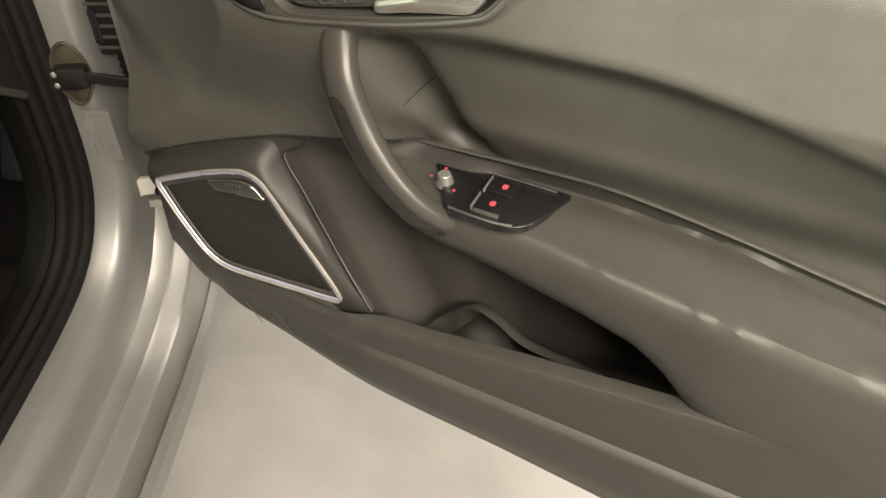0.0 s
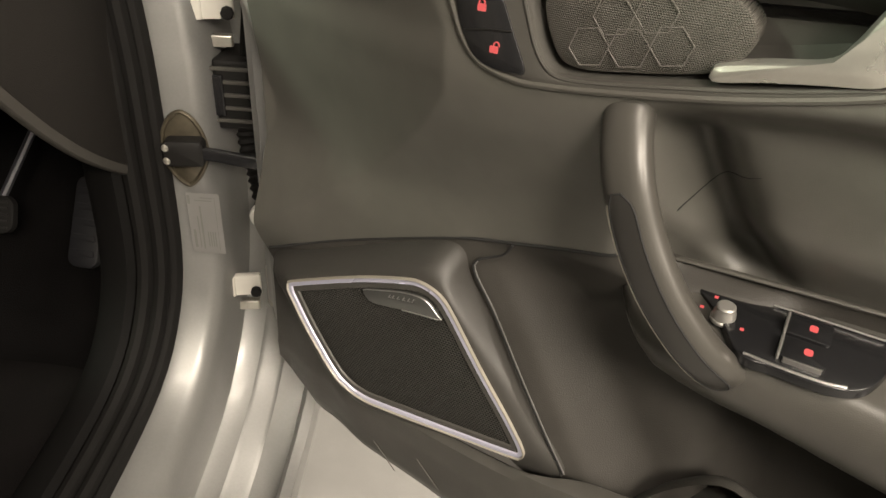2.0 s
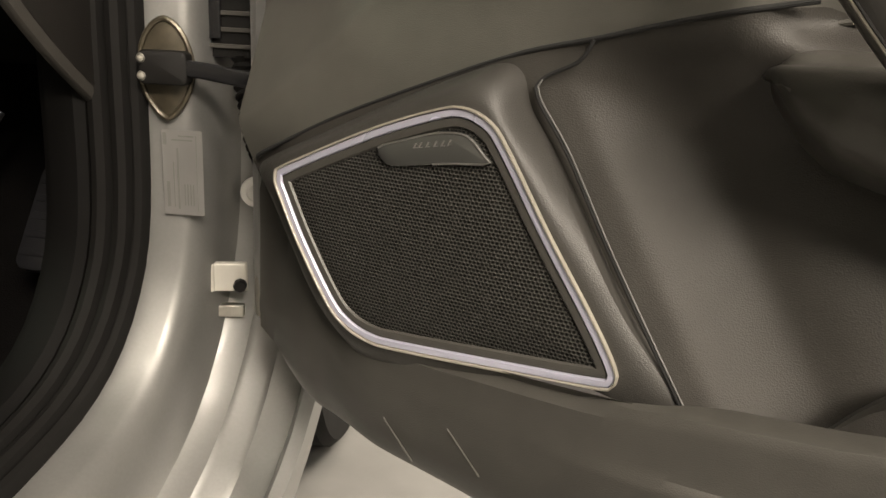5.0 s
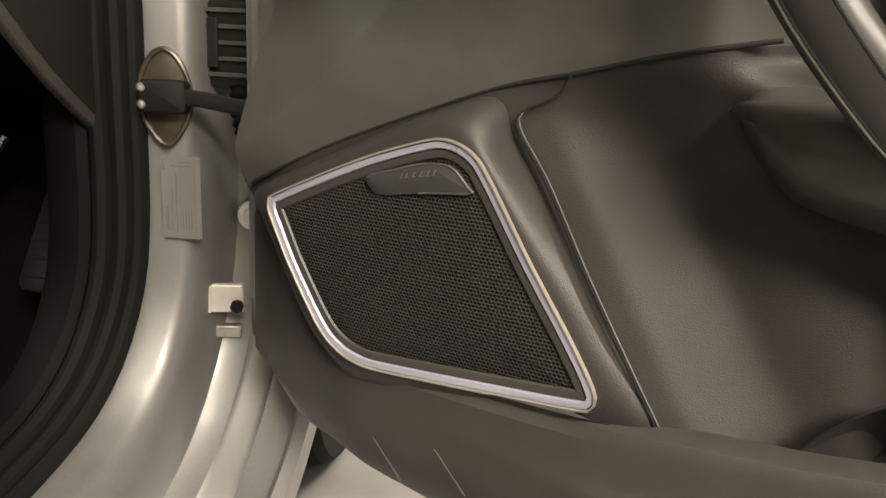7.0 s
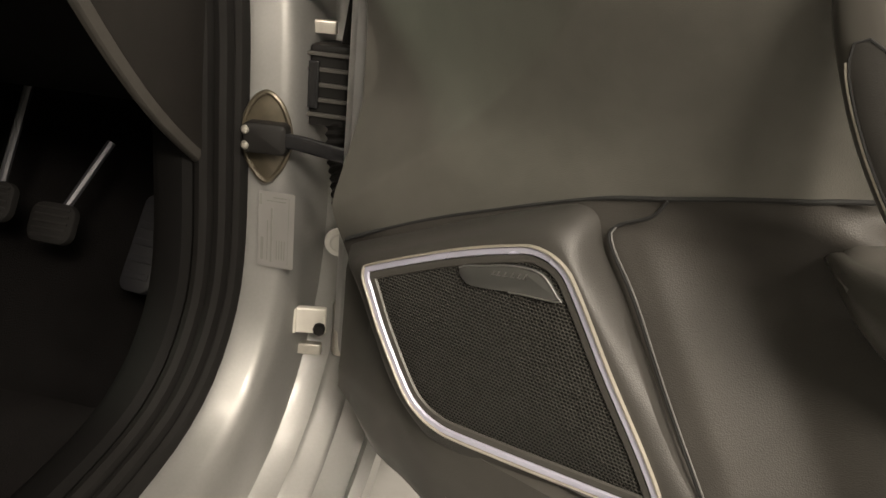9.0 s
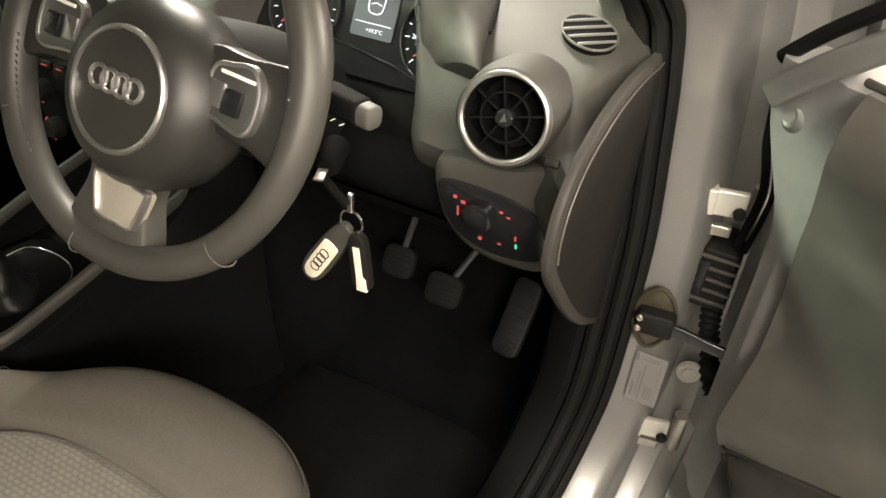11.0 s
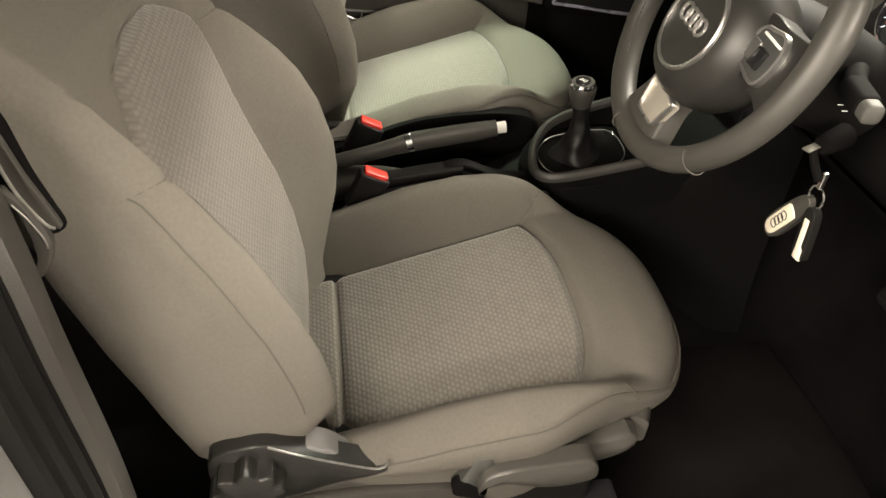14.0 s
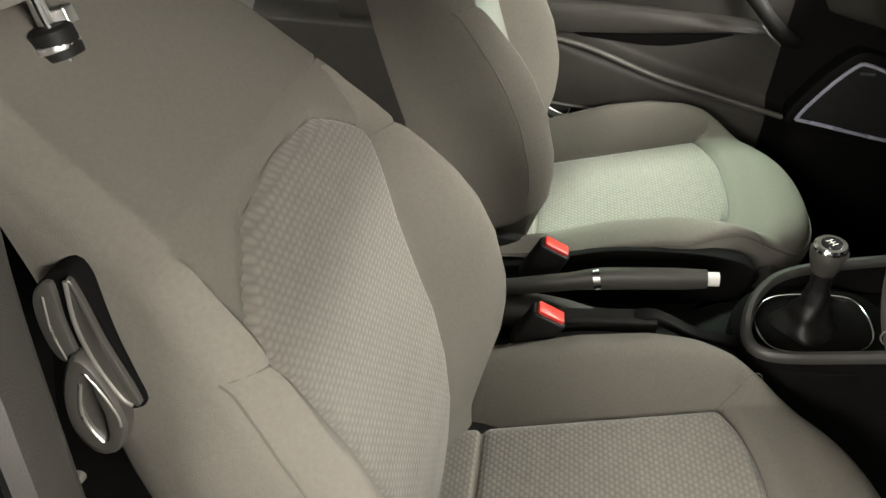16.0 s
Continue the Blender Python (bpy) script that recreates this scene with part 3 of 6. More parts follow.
def pocket_grid():
    """Front of the map pocket: a proud lower band with a ledge over it, and a thick flat lip."""
    xs = np.concatenate([np.linspace(-.008, .4, 100), np.linspace(.405, XEND, 60)])
    rows = []
    for x in xs:
        zb, zt = float(bottom(x)), float(lip(x))
        w0 = -.014 + .034 * float(sm(.06, .40, x)) - .020 * float(sm(.07, -.01, x)) - .011 * float(sm(.14, .07, x))
        led, thick = float(sm(.26, .46, x)), .006 + .017 * float(sm(.33, .40, x))
        zl = min(.545, zb + (zt - zb) * .7)
        row = [(w0 - .016, zb), (w0 - .006 + .004 * led, zb + .012)]
        row += [(w0 + .004 + .006 * led, zb + (zl - .007 - zb) * k) for k in (.5, .8)] + [(w0 + .005 + .005 * led, zl - .008), (w0 + .005 + .003 * led, zl - .004), (w0 + .005 - .004 * led, zl), (w0 + .004 - .004 * led, zl + .006)]
        over = .010 * float(sm(.34, .30, x))
        row += [(w0 + .003 - .002 * led, zl + (zt - zl) * k) for k in (.45, .75)] + [(w0 + .001 - over * .5, zt - .006), (w0 - .001 - over, zt - .0015), (w0 - .004 - over, zt), (w0 - thick + .003, zt + .001), (w0 - thick, zt - .002), (w0 - thick - .002, zt - .012), (w0 - thick - .006, zb + .02)]
        rows.append([D(x, b, a) for a, b in row])
    return np.array(rows)


part("map_pocket", sheet(pocket_grid()), PLASTIC, door, "grey door pocket front with thick lip")
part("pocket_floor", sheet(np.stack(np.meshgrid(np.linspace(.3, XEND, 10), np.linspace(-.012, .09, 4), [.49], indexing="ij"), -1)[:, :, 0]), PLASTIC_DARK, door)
hump = curve([(.43, .56), (.46, .60), (.495, .627), (.525, .62), (.56, .598), (.62, .59), (.70, .575)], 30)
part("bottle_holder", sheet(np.array([[D(a, b - .05 * k * k, -.02 - .05 * k) for k in np.linspace(0, 1, 5)] + [D(a, b - .06, -.012)] for a, b in hump])), PLASTIC, door, "moulded bottle holder in the door pocket")
for x0, z0, x1, z1 in ((.155, .50, .185, .475), (.215, .515, .245, .49)):
    part("scuff", tube([D(x0 + (x1 - x0) * k, z0 + (z1 - z0) * k, -.0095 + .034 * float(sm(.06, .40, x0 + (x1 - x0) * k))) for k in np.linspace(0, 1, 6)], .0007, 5), PLASTIC_LIGHT, door, "pale scuff")


def around(poly, centre, n):
    """An outline sampled at n even angles about a point inside it."""
    p = np.array(poly, float) - centre
    q = np.roll(p, -1, 0)
    out = []
    for t in np.linspace(0, 2 * np.pi, n, endpoint=False):
        d = V(math.cos(t), math.sin(t))
        den = d[0] * (q - p)[:, 1] - d[1] * (q - p)[:, 0]
        den = np.where(np.abs(den) < 1e-12, 1e-12, den)
        r = (p[:, 0] * (q - p)[:, 1] - p[:, 1] * (q - p)[:, 0]) / den
        k = (p[:, 0] * d[1] - p[:, 1] * d[0]) / den
        ok = (k >= -1e-6) & (k <= 1 + 1e-6) & (r > 0)
        out.append(centre + d * r[ok].max())
    return np.array(out)


# speaker housing, ring, mesh and badge
POD = curve([(.003, .674), (.062, .702), (.135, .734), (.200, .760), (.222, .765), (.234, .758), (.242, .737), (.262, .712), (.293, .669), (.326, .622), (.362, .580), (.362, .566), (.321, .556), (.212, .544), (.150, .540), (.122, .542), (.082, .570), (.043, .622), (.016, .655), (.002, .667)], 160, True)
RO = curve([(.051, .673), (.058, .680), (.136, .715), (.190, .734), (.211, .737), (.230, .730), (.244, .714), (.276, .666), (.309, .620), (.327, .591), (.327, .580), (.316, .575), (.25, .568), (.165, .560), (.142, .560), (.122, .566), (.103, .581), (.074, .623), (.056, .656), (.051, .666)], 120, True)


def housing():
    c, n = V(.185, .64), 220
    po, ri = around(POD, c, n), around(RO, c, n)
    top = sm(.600, .76, po[:, 1] - .25 * (po[:, 0] - .18))
    edge = -.006 - .028 * top - .010 * sm(.20, .05, po[:, 0])
    rows = [[D(a, b, -.075) for a, b in po], [D(a, b, e - .003) for (a, b), e in zip(po, edge)]]
    for t in (.03, .08, .16, .28, .42, .58, .75, .9, 1.0):
        m = po * (1 - t) + ri * t
        rows.append([D(a, b, e * (1 - t) ** 2.2) for (a, b), e in zip(m, edge)])
    return sheet(np.array(rows), False, True)


part("speaker_housing", housing(), PLASTIC_GRAIN, door, "black grained speaker housing")
GROOVE = curve([D(.278, .782, -.034), D(.270, .769, -.034), D(.2475, .757, -.032), D(.2465, .745, -.029), D(.273, .713, -.022), D(.307, .660, -.016), D(.340, .613, -.009), D(.366, .576, -.005)], 50)
SEAMLINE = curve([D(-.012, .672, -.044), D(.002, .680, -.038), D(.079, .716, -.036), D(.156, .746, -.036), D(.227, .771, -.036), D(.279, .783, -.037), D(.325, .794, -.037), D(.369, .803, -.040), D(.397, .808, -.045)], 60)
SEAMLINE[:, 1] = np.minimum(SEAMLINE[:, 1], np.where(SEAMLINE[:, 0] > .24, -card_w(SEAMLINE[:, 0], SEAMLINE[:, 2] + .003), 9))
part("panel_gap", tube(SEAMLINE, .0017, 8, (0, 1, 0)), DARKVOID, door, "dark gap under the upper trim")
CREASE = curve([(.403, .853), (.407, .859), (.424, .878), (.438, .889), (.453, .899)], 24)
part("trim_crease", tube([D(a, b, float(card_w(V(a), V(b))[0])) for a, b in CREASE], .0007, 6, (0, 1, 0), np.linspace(1, .3, 24)), DARKVOID, door)
part("housing_groove", tube(GROOVE, .0013, 8, (0, 1, 0)), DARKVOID, door, "thin dark parting line")
# pale tube painted in for the light that the panel edge catches
part("edge_glint", tube(GROOVE[8:] + V(.0018, -.0004, .0010), .0006, 8, (0, 1, 0)), PALE, door, "thin pale line for light caught on the lower panel's edge")
ring = part("speaker_ring", frame_band(offset(RO, .0012), offset(RO, .0068), -.006, .0016, D, .0004), RING, door, "polished aluminium speaker ring")
part("ring_lip", frame_band(offset(RO, -.0004), offset(RO, .0013), -.006, .0030, D, .0004), SATIN_WARM, ring, "thin bright lip of the ring")
part("ring_recess", frame_band(offset(RO, .0064), offset(RO, .0135), -.008, .0002, D, .0006), PLASTIC, door)
part("speaker_mesh", prism(offset(RO, .0125), -.01, -.0012, .001, D, .003), GRILLE, door, "black perforated speaker mesh")
badge = [(.146, .704), (.168, .712), (.19, .7185), (.208, .7205), (.218, .7175), (.227, .7085), (.2305, .7040), (.20, .7000), (.175, .6955), (.158, .693), (.150, .6955)]
BADGE = curve(badge, 40, True)
bd = part("speaker_badge", prism(BADGE, -.004, .0022, .0008, D), SATIN_DARK, door, "grey metal maker's plate")
# highlight along the plate's top, made as a bright tube
part("badge_edge", tube([D(a, b, .0022) for a, b in BADGE[:30]], .0007, 6, (0, 1, 0)), SATIN, bd, "bright tube as the highlight on the plate's upper edge")
for a, h_ in ((.1745, .0038), (.1785, .0040), (.184, .0040), (.190, .0042), (.1955, .0042), (.2005, .0044)):
    z_ = .7080 + (a - .18) * .18
    part("badge_mark", prism([(a, z_), (a + .0012, z_ + .0002), (a + .0032, z_ + h_), (a + .0020, z_ + h_)], .0005, .0027, 0, D), SATIN, bd)
    part("badge_mark", prism([(a, z_), (a + .0034, z_ + .0006), (a + .0036, z_ + .0012), (a + .0002, z_ + .0006)], .0005, .0026, 0, D), SATIN, bd)

# armrest with its nose under the pull
LINE = curve([(.400, .797), (.42, .799), (.57, .805), (.63, .804), (.74, .790), (.874, .767), (1.0, .745)], 44)
def armrest():
    xs = np.concatenate([np.linspace(.372, .48, 26), np.linspace(.49, XEND, 44)])
    rows = []
    for x in xs:
        k = math.sqrt(max(0, 1 - max(0, (.407 - x) / .0352) ** 2))
        e = float(np.interp(x, [.39, .47, .54, .66, .76, .89, 1.0], [.768, .771, .770, .760, .753, .745, .738]))
        under = float(np.interp(x, [.375, .385, .397, .417, .44, .462, .50, .55, .62, .68, .712, .733, .78, 1.0], [.766, .755, .744, .729, .722, .718, .713, .703, .694, .681, .662, .64, .60, .58]))
        out = float(np.interp(x, [.37, .39, .42, .47, .54, .66, .76, .88, 1.0], [-.040, -.014, .000, .004, .004, .014, .020, .024, .026]))
        top = float(np.interp(x, [.4, .57, .65, .74, .824, .875, 1], [.783, .783, .781, .775, .762, .753, .735])) - .004 * (1 - k)
        zs = float(np.interp(x, LINE[:, 0], LINE[:, 1]))
        sec = [(-.088, zs - .010), (-.071, zs), (-.0735, zs - .006), (-.072, top + .001), (-.062, top), (-.045, top), (out - .020, e + .0075), (out - .008, e + .0055), (out - .002, e + .001), (out + .0015, e - .007), (out + .003, e - min(.022, .3 * (e - under))), (out + .001, (e * .45 + under * .55)), (out - .006, (e * .18 + under * .82)), (out - .018, under), (min(out - .03, -.055), under - .012), (-.085, under - .015)]
        c = V(-.06, top - .011)
        rows.append([D(x, b, a) for a, b in c + (curve(sec, 38) - c) * (.12 + .88 * k)])
    return sheet(np.array(rows))


part("armrest", armrest(), ARMREST, door, "padded grey armrest")
part("seam_strip", sweep([D(a, b, -.068) for a, b in LINE], oval(.0022, .003, 8), (0, 1, 0), closed=True), PLASTIC_LIGHT, door)

# pull handle with its soft insert
PULL = curve([D(.362, .950, -.012), D(.366, .930, .008), D(.376, .900, .022), D(.394, .860, .027), D(.418, .822, .028), D(.445, .788, .022), D(.466, .764, .008), D(.476, .752, -.010)], 40)
PSC = np.interp(np.linspace(0, 1, 40), [0, .2, .5, .85, 1], [1.02, 1.06, 1.06, 1.0, .90])
part("pull_handle", sweep(PULL, oval(.0165, .0130, 28, 2.6), (0, -1, 0), PSC, True), PULLMAT, door, "satin grey door pull handle")
pt, pside, ptop = frames(PULL, (0, -1, 0))


def on_pull(i, deg, lift):
    """A place on the skin of the pull handle, deg round it."""
    c, q = math.cos(radians(deg)), math.sin(radians(deg))
    return PULL[i] + PSC[i] * (pside[i] * ((.0165 + lift) * math.copysign(abs(c) ** (2 / 2.6), c)) + ptop[i] * ((.0130 + lift) * math.copysign(abs(q) ** (2 / 2.6), q)))


ends = {i: 80 + (25 * min(1, math.sqrt(max(0, 1 - max(0, (14 - i) / 3.2) ** 2))) * min(1, math.sqrt(max(0, 1 - max(0, (i - 34) / 3.2) ** 2)))) * V(-1, 1) for i in range(11, 38)}
grip = part("grip_insert", sheet(np.array([[on_pull(i, d, .0011) for d in np.linspace(ends[i][0], ends[i][1], 12)] for i in range(11, 38)])), GRIP, door, "black rubber grip insert")
LOOP = np.array([on_pull(i, ends[i][0], .0008) for i in range(11, 38)] + [on_pull(i, ends[i][1], .0008) for i in range(37, 10, -1)])
part("insert_gap", tube(LOOP, .0009, 6, (0, -1, 0), ring=True), DARKVOID, grip, "dark gap round the insert")
part("insert_edge", tube([on_pull(i, ends[i][0] - 7, .0007) for i in range(12, 37)], .0009, 6, (0, -1, 0)), SATIN_WARM, grip, "thin grey edge of the insert")

# window switch panel and mirror knob on the armrest
SW = [(.430, -.066), (.50, -.068), (.564, -.067), (.581, -.064), (.573, -.036), (.561, -.006), (.546, .006), (.528, .009), (.50, .008), (.475, .006), (.452, -.030)]
def S(a, b, c):
    """Places on the switch panel: a along the door, b out from it, c up."""
    return D(a, .784 - .13 * max(0, b + .02) + c, b)


def up_at(a, b, c=0.0, spin=0.0):
    return aim(S(a, b, c), (0, -.12, 1), spin)


panel = part("switch_panel", prism(curve(SW, 60, True), -.006, .002, .0015, S), GLOSS, door, "gloss black switch panel")
part("panel_trim", tube([S(a, b, .003) for a, b in curve([(.478, .006), (.505, .008), (.53, .008), (.546, .005)], 12)], .0012, 6), SATIN, panel)
part("panel_line", tube([S(a, b, .003) for a, b in curve([(.440, -.060), (.50, -.063), (.566, -.062)], 12)], .0009, 6), SATIN, panel)
part("mirror_knob", lathe([(0, .0115), (.0060, .0112), (.0072, .0100), (.0074, .006), (.0084, .0045), (.0086, 0), (.0098, -.001), (.0098, -.003)], 24, up_at(.457, -.027, .002)), KNOBMETAL, panel, "chrome mirror adjusting knob")
for sx, sb in ((.513, -.012), (.513, -.042)):
    sw = part("window_switch", moved(prism(rrect(.030, .024, .003), 0, .004, .0012), up_at(sx + .003, sb, .002)), GLOSS, panel, "black window switch with chrome edge")
    part("switch_edge", moved(block(.0022, .024, .0050, .0009), up_at(sx - .0135, sb, .002)), SWITCHMETAL, sw)
    part("switch_bar", moved(block(.026, .0014, .0048, .0006), up_at(sx + .003, sb + (.0125 if sb > -.03 else -.0125), .002)), SWITCHMETAL, sw)
    part("switch_symbol", moved(prism(rrect(.006, .0072, .002), 0, .0003), up_at(sx + .005, sb, .0063)), RED_GLOW, sw)
for sx, sb in ((.440, -.030), (.472, -.018), (.447, -.049)):
    part("panel_mark", moved(prism(rrect(.003, .003, .0005), 0, .0003), up_at(sx, sb, .0022)), RED_GLOW, panel)

# door release: bezel, lock buttons, bowl, tweeter mesh and lever
BOWL = curve([(.285, 1.004), (.292, 1.012), (.323, 1.021), (.349, 1.027), (.399, 1.033), (.44, 1.036), (.48, 1.0345), (.522, 1.029), (.531, 1.020), (.526, 1.006), (.510, .989), (.49, .983), (.432, .970), (.355, .957), (.322, .953), (.308, .956), (.298, .968), (.291, .985)], 120, True)
rel = part("release_bezel", frame_band(BEZ, offset(BEZ, .006), -.01, .013, D, .002), PLASTIC_LIGHT, door, "grey surround of the door release")
BC = V(.405, .995)
part("bezel_plate", frame_band(around(offset(BEZ, .004), BC, 160), around(offset(BOWL, -.002), BC, 160), -.014, .0138, D, .0004), PLASTIC, rel)
part("bowl_rim", frame_band(offset(BOWL, -.0035), offset(BOWL, .001), .0, .0125, D, .0015), PLASTIC, rel)
def bowl():
    ringsets = [(0, .0118), (.003, .004), (.009, -.012), (.018, -.022)]
    p = np.array([[D(a, b, c) for a, b in offset(BOWL, o)] for o, c in ringsets])
    v, f = sheet(p, False, True)
    n = len(BOWL)
    return v, f + [tuple(range(3 * n, 4 * n))]


part("bowl", bowl(), PLASTIC, rel, "grey hollow behind the lever")
MESH = curve([(.297, 1.001), (.32, 1.013), (.35, 1.020), (.385, 1.024), (.415, 1.018), (.430, 1.002), (.424, .983), (.405, .972), (.36, .963), (.325, .959), (.308, .968)], 60, True)
tw = part("tweeter_mesh", prism(MESH, -.022, .0090, .004, D, .003), GRILLE_FINE, rel, "fine grey tweeter mesh with hexagon pattern")
for i, (a, b) in enumerate(((.345, .998), (.371, 1.004), (.358, .980), (.384, .986), (.332, .974 + .002))):
    hx = [(a + .0135 * math.cos(radians(60 * k + 12)), b + .0135 * math.sin(radians(60 * k + 12))) for k in range(6)]
    part("hexagon_line", tube([D(p, q, .0117) for p, q in hx], .0005, 5, (0, 1, 0), ring=True), HEXLINE, tw)
BTN = curve([(.2345, .996), (.240, 1.0035), (.262, 1.0065), (.267, 1.003), (.280, .976), (.291, .953), (.288, .949), (.268, .949), (.252, .955), (.241, .972)], 50, True)
lk = part("lock_buttons", prism(BTN, -.005, .0156, .001, D), GLOSS, rel, "black central locking buttons")
part("button_gap", tube([D(a, b, .0158) for a, b in ((.243, .972), (.26, .975), (.279, .977))], .0006, 6), PLASTIC_DARK, lk)
for a, b, o in ((.2555, .989, 0), (.267, .9625, .0018)):
    part("padlock_symbol", prism(rrect(.0065, .0050, .0008), .0150, .0160, 0, lambda p, q, c, a=a, b=b: D(a + p, b + q, c)), RED_GLOW, lk)
    arc = [D(a + o + .0022 * math.cos(t), b + .0025 + .003 * math.sin(t), .0159) for t in np.linspace(0, np.pi, 8)]
    part("padlock_shackle", tube(arc, .0005, 5, (0, 1, 0)), RED_GLOW, lk)
LEV = curve([(.410, .977), (.414, .982), (.44, .988), (.470, .994), (.480, 1.005), (.490, 1.026), (.498, 1.034), (.512, 1.033), (.528, 1.027), (.528, 1.020), (.516, 1.003), (.506, .991), (.497, .985), (.47, .981), (.44, .976), (.416, .971), (.410, .973)], 80, True)
part("release_lever", prism(LEV, .002, .017, .004, D, .004), LEVERMAT, rel, "satin aluminium release lever")

# painted shell of the door behind the trim, with the window frame
def shell():
    zs = np.concatenate([np.linspace(.0, .12, 7), np.linspace(.16, 1, 36)])
    rows = []
    for k in zs:
        row = []
        for i in range(13):
            zz0 = .45 + .62 * k
            e = -.078 - .050 * sm(.86, 1.04, zz0)
            sec = [(.020, -.079), (-.050, -.0835), (-.056, -.088), (e + .012, -.097), (e + .002, -.102), (e - .002, -.110), (e - .002, -.125), (e + .004, -.150), (-.125, -.172), (.05, -.185), (.4, -.20), (XEND + .02, -.195), (XEND + .02, -.05)]
            a, w = sec[i]
            zb = float(bottom(a)) - .020
            zz = zb + (1.085 - zb) * k
            row.append(D(a, zz, w))
        rows.append(row)
    v, f = sheet(np.array(rows))
    return v, f + [tuple(range(13)), tuple(range(len(v) - 13, len(v)))]


part("door_shell", shell(), SILVER_LIFTED, door, "silver painted door shell")
part("end_dimple", lathe([(.003, .0), (.010, .003), (.014, .001), (.016, -.002)], 20, aim(D(-.095, 1.035, -.096), (-.35, -.93, .1))), SILVER, door)
POST = curve([D(-.118, 1.052, -.112), D(-.085, 1.085, -.108), D(-.040, 1.122, -.105), (.06, .115, 1.20), (.25, .14, 1.33)], 30)
part("window_frame", sweep(POST, rrect(.028, .062, .008), (0, 1, 0), closed=True), SILVER, door, "silver window frame post")
part("frame_seal", tube(POST + V(-.018, .005, .026), .008, 10, (0, 1, 0)), RUBBER, door, "black rubber frame seal")
part("sail_trim", prism([(-.03, 1.075), (.20, 1.075), (.20, 1.24), (.10, 1.19)], -.115, -.075, .004, D), PLASTIC_DARK, door, "black corner trim by the mirror")
part("belt_trim", tube([D(a, 1.089, c) for a, c in ((-.044, -.102), (0, -.09), (.1, -.05), (.25, -.037), (.5, -.034), (XEND, -.034))], .004, 8), PLASTIC_LIGHT, door)
part("window_seal", sweep([D(a, 1.094, c) for a, c in ((.12, -.06), (.25, -.046), (.5, -.044), (XEND, -.044))], rrect(.014, .012, .004), closed=True), RUBBER, door, "black rubber window seal")
gl = part("window_glass", slab(np.array([[D(a, b, -.06 - .12 * (b - 1.09)) for b in (1.06, 1.22)] for a in (.21, XEND)]), (0, .004, 0)), GLASS, door, "clear side window glass")
gl.visible_shadow = False


# ---- front seats ----
def insert_edge(y):
    """Half width of the cushion's centre panel."""
    return .150 + .018 * np.clip((np.asarray(y, float) - .012) / .32, 0, 1)


def insert_front(x):
    """Where the centre panel of the cushion ends in front."""
    return .346 - .034 * np.clip(np.abs(x) / .168, 0, 1.25) ** 3


def cushion_plan(a, k):
    """Plan of a seat cushion: a across from -1 to 1, k from back to front, with rounded front corners."""
    a, k = np.asarray(a, float), np.asarray(k, float)
    q, r = np.clip((np.abs(a) - .62) / .38, 0, 1), np.clip((k - .72) / .28, 0, 1)
    a = a - np.sign(a) * .38 * q * (1 - np.sqrt(1 - r * r / 2))
    k = k - .28 * r * (1 - np.sqrt(1 - q * q / 2))
    hw = .238 + .014 * sm(0, .5, k)
    x = hw * a * (1 - .13 * sm(.70, 1.0, k) ** 1.5 * a * a)
    yf = .496 - .150 * np.abs(a) ** 2.6
    return x, -.09 + (yf + .09) * k, yf


def cushion_height(x, y, yf):
    """Height of the padded top: sloping centre, raised side bolsters, rounded front roll, sewn grooves."""
    z = np.interp(y, [-.09, .02, .33, .37, .41, .46, .52], [.556, .584, .664, .672, .676, .676, .673])
    ax, wi = np.abs(x), insert_edge(y)
    hb = np.interp(y, [-.09, .0, .06, .135, .22, .28, .34, .39, .44], [.060, .068, .074, .082, .078, .064, .042, .022, .008])
    u = np.clip((ax - wi) / (.218 - wi), 0, 1)
    z = z + hb * np.sin(u * np.pi / 2) ** 1.25 - .020 * np.clip((ax - .212) / .042, 0, 1) ** 1.8
    z = z + .003 * np.cos(np.clip(x / .16, -1, 1) * np.pi / 2)
    d = np.clip(1 - (yf - y) / .085, 0, 1)
    z = z - .052 * (1 - np.sqrt(np.maximum(0, 1 - d ** 2.3)))
    side, ahead = ax - wi, y - insert_front(x)
    line = wi + np.maximum(0, y - .31) * .72
    gap = np.where(ahead < 0, np.minimum(np.abs(side), np.where(side < 0, np.abs(ahead), 9)), np.minimum(np.where(side < .004, np.abs(ahead), 9), np.abs(ax - line) * .8 + 2 * np.maximum(0, y - .335)))
    z = z - .0095 * np.exp(-(gap / .0085) ** 2)
    back = y - .014
    return z - .003 * np.exp(-(back / .005) ** 2) * sm(.02, 0, side) + .004 * sm(.012, -.03, back) * sm(.0, -.03, side)


def cushion_top(a, k):
    x, y, yf = cushion_plan(a, k)
    return np.stack([x, y, cushion_height(x, y, yf)], -1)


def on_cushion(x, y, lift):
    yf = .496 - .150 * np.clip(np.abs(x) / .235, 0, 1) ** 2.6
    return np.stack([x, y, cushion_height(x, y, yf) + lift], -1)


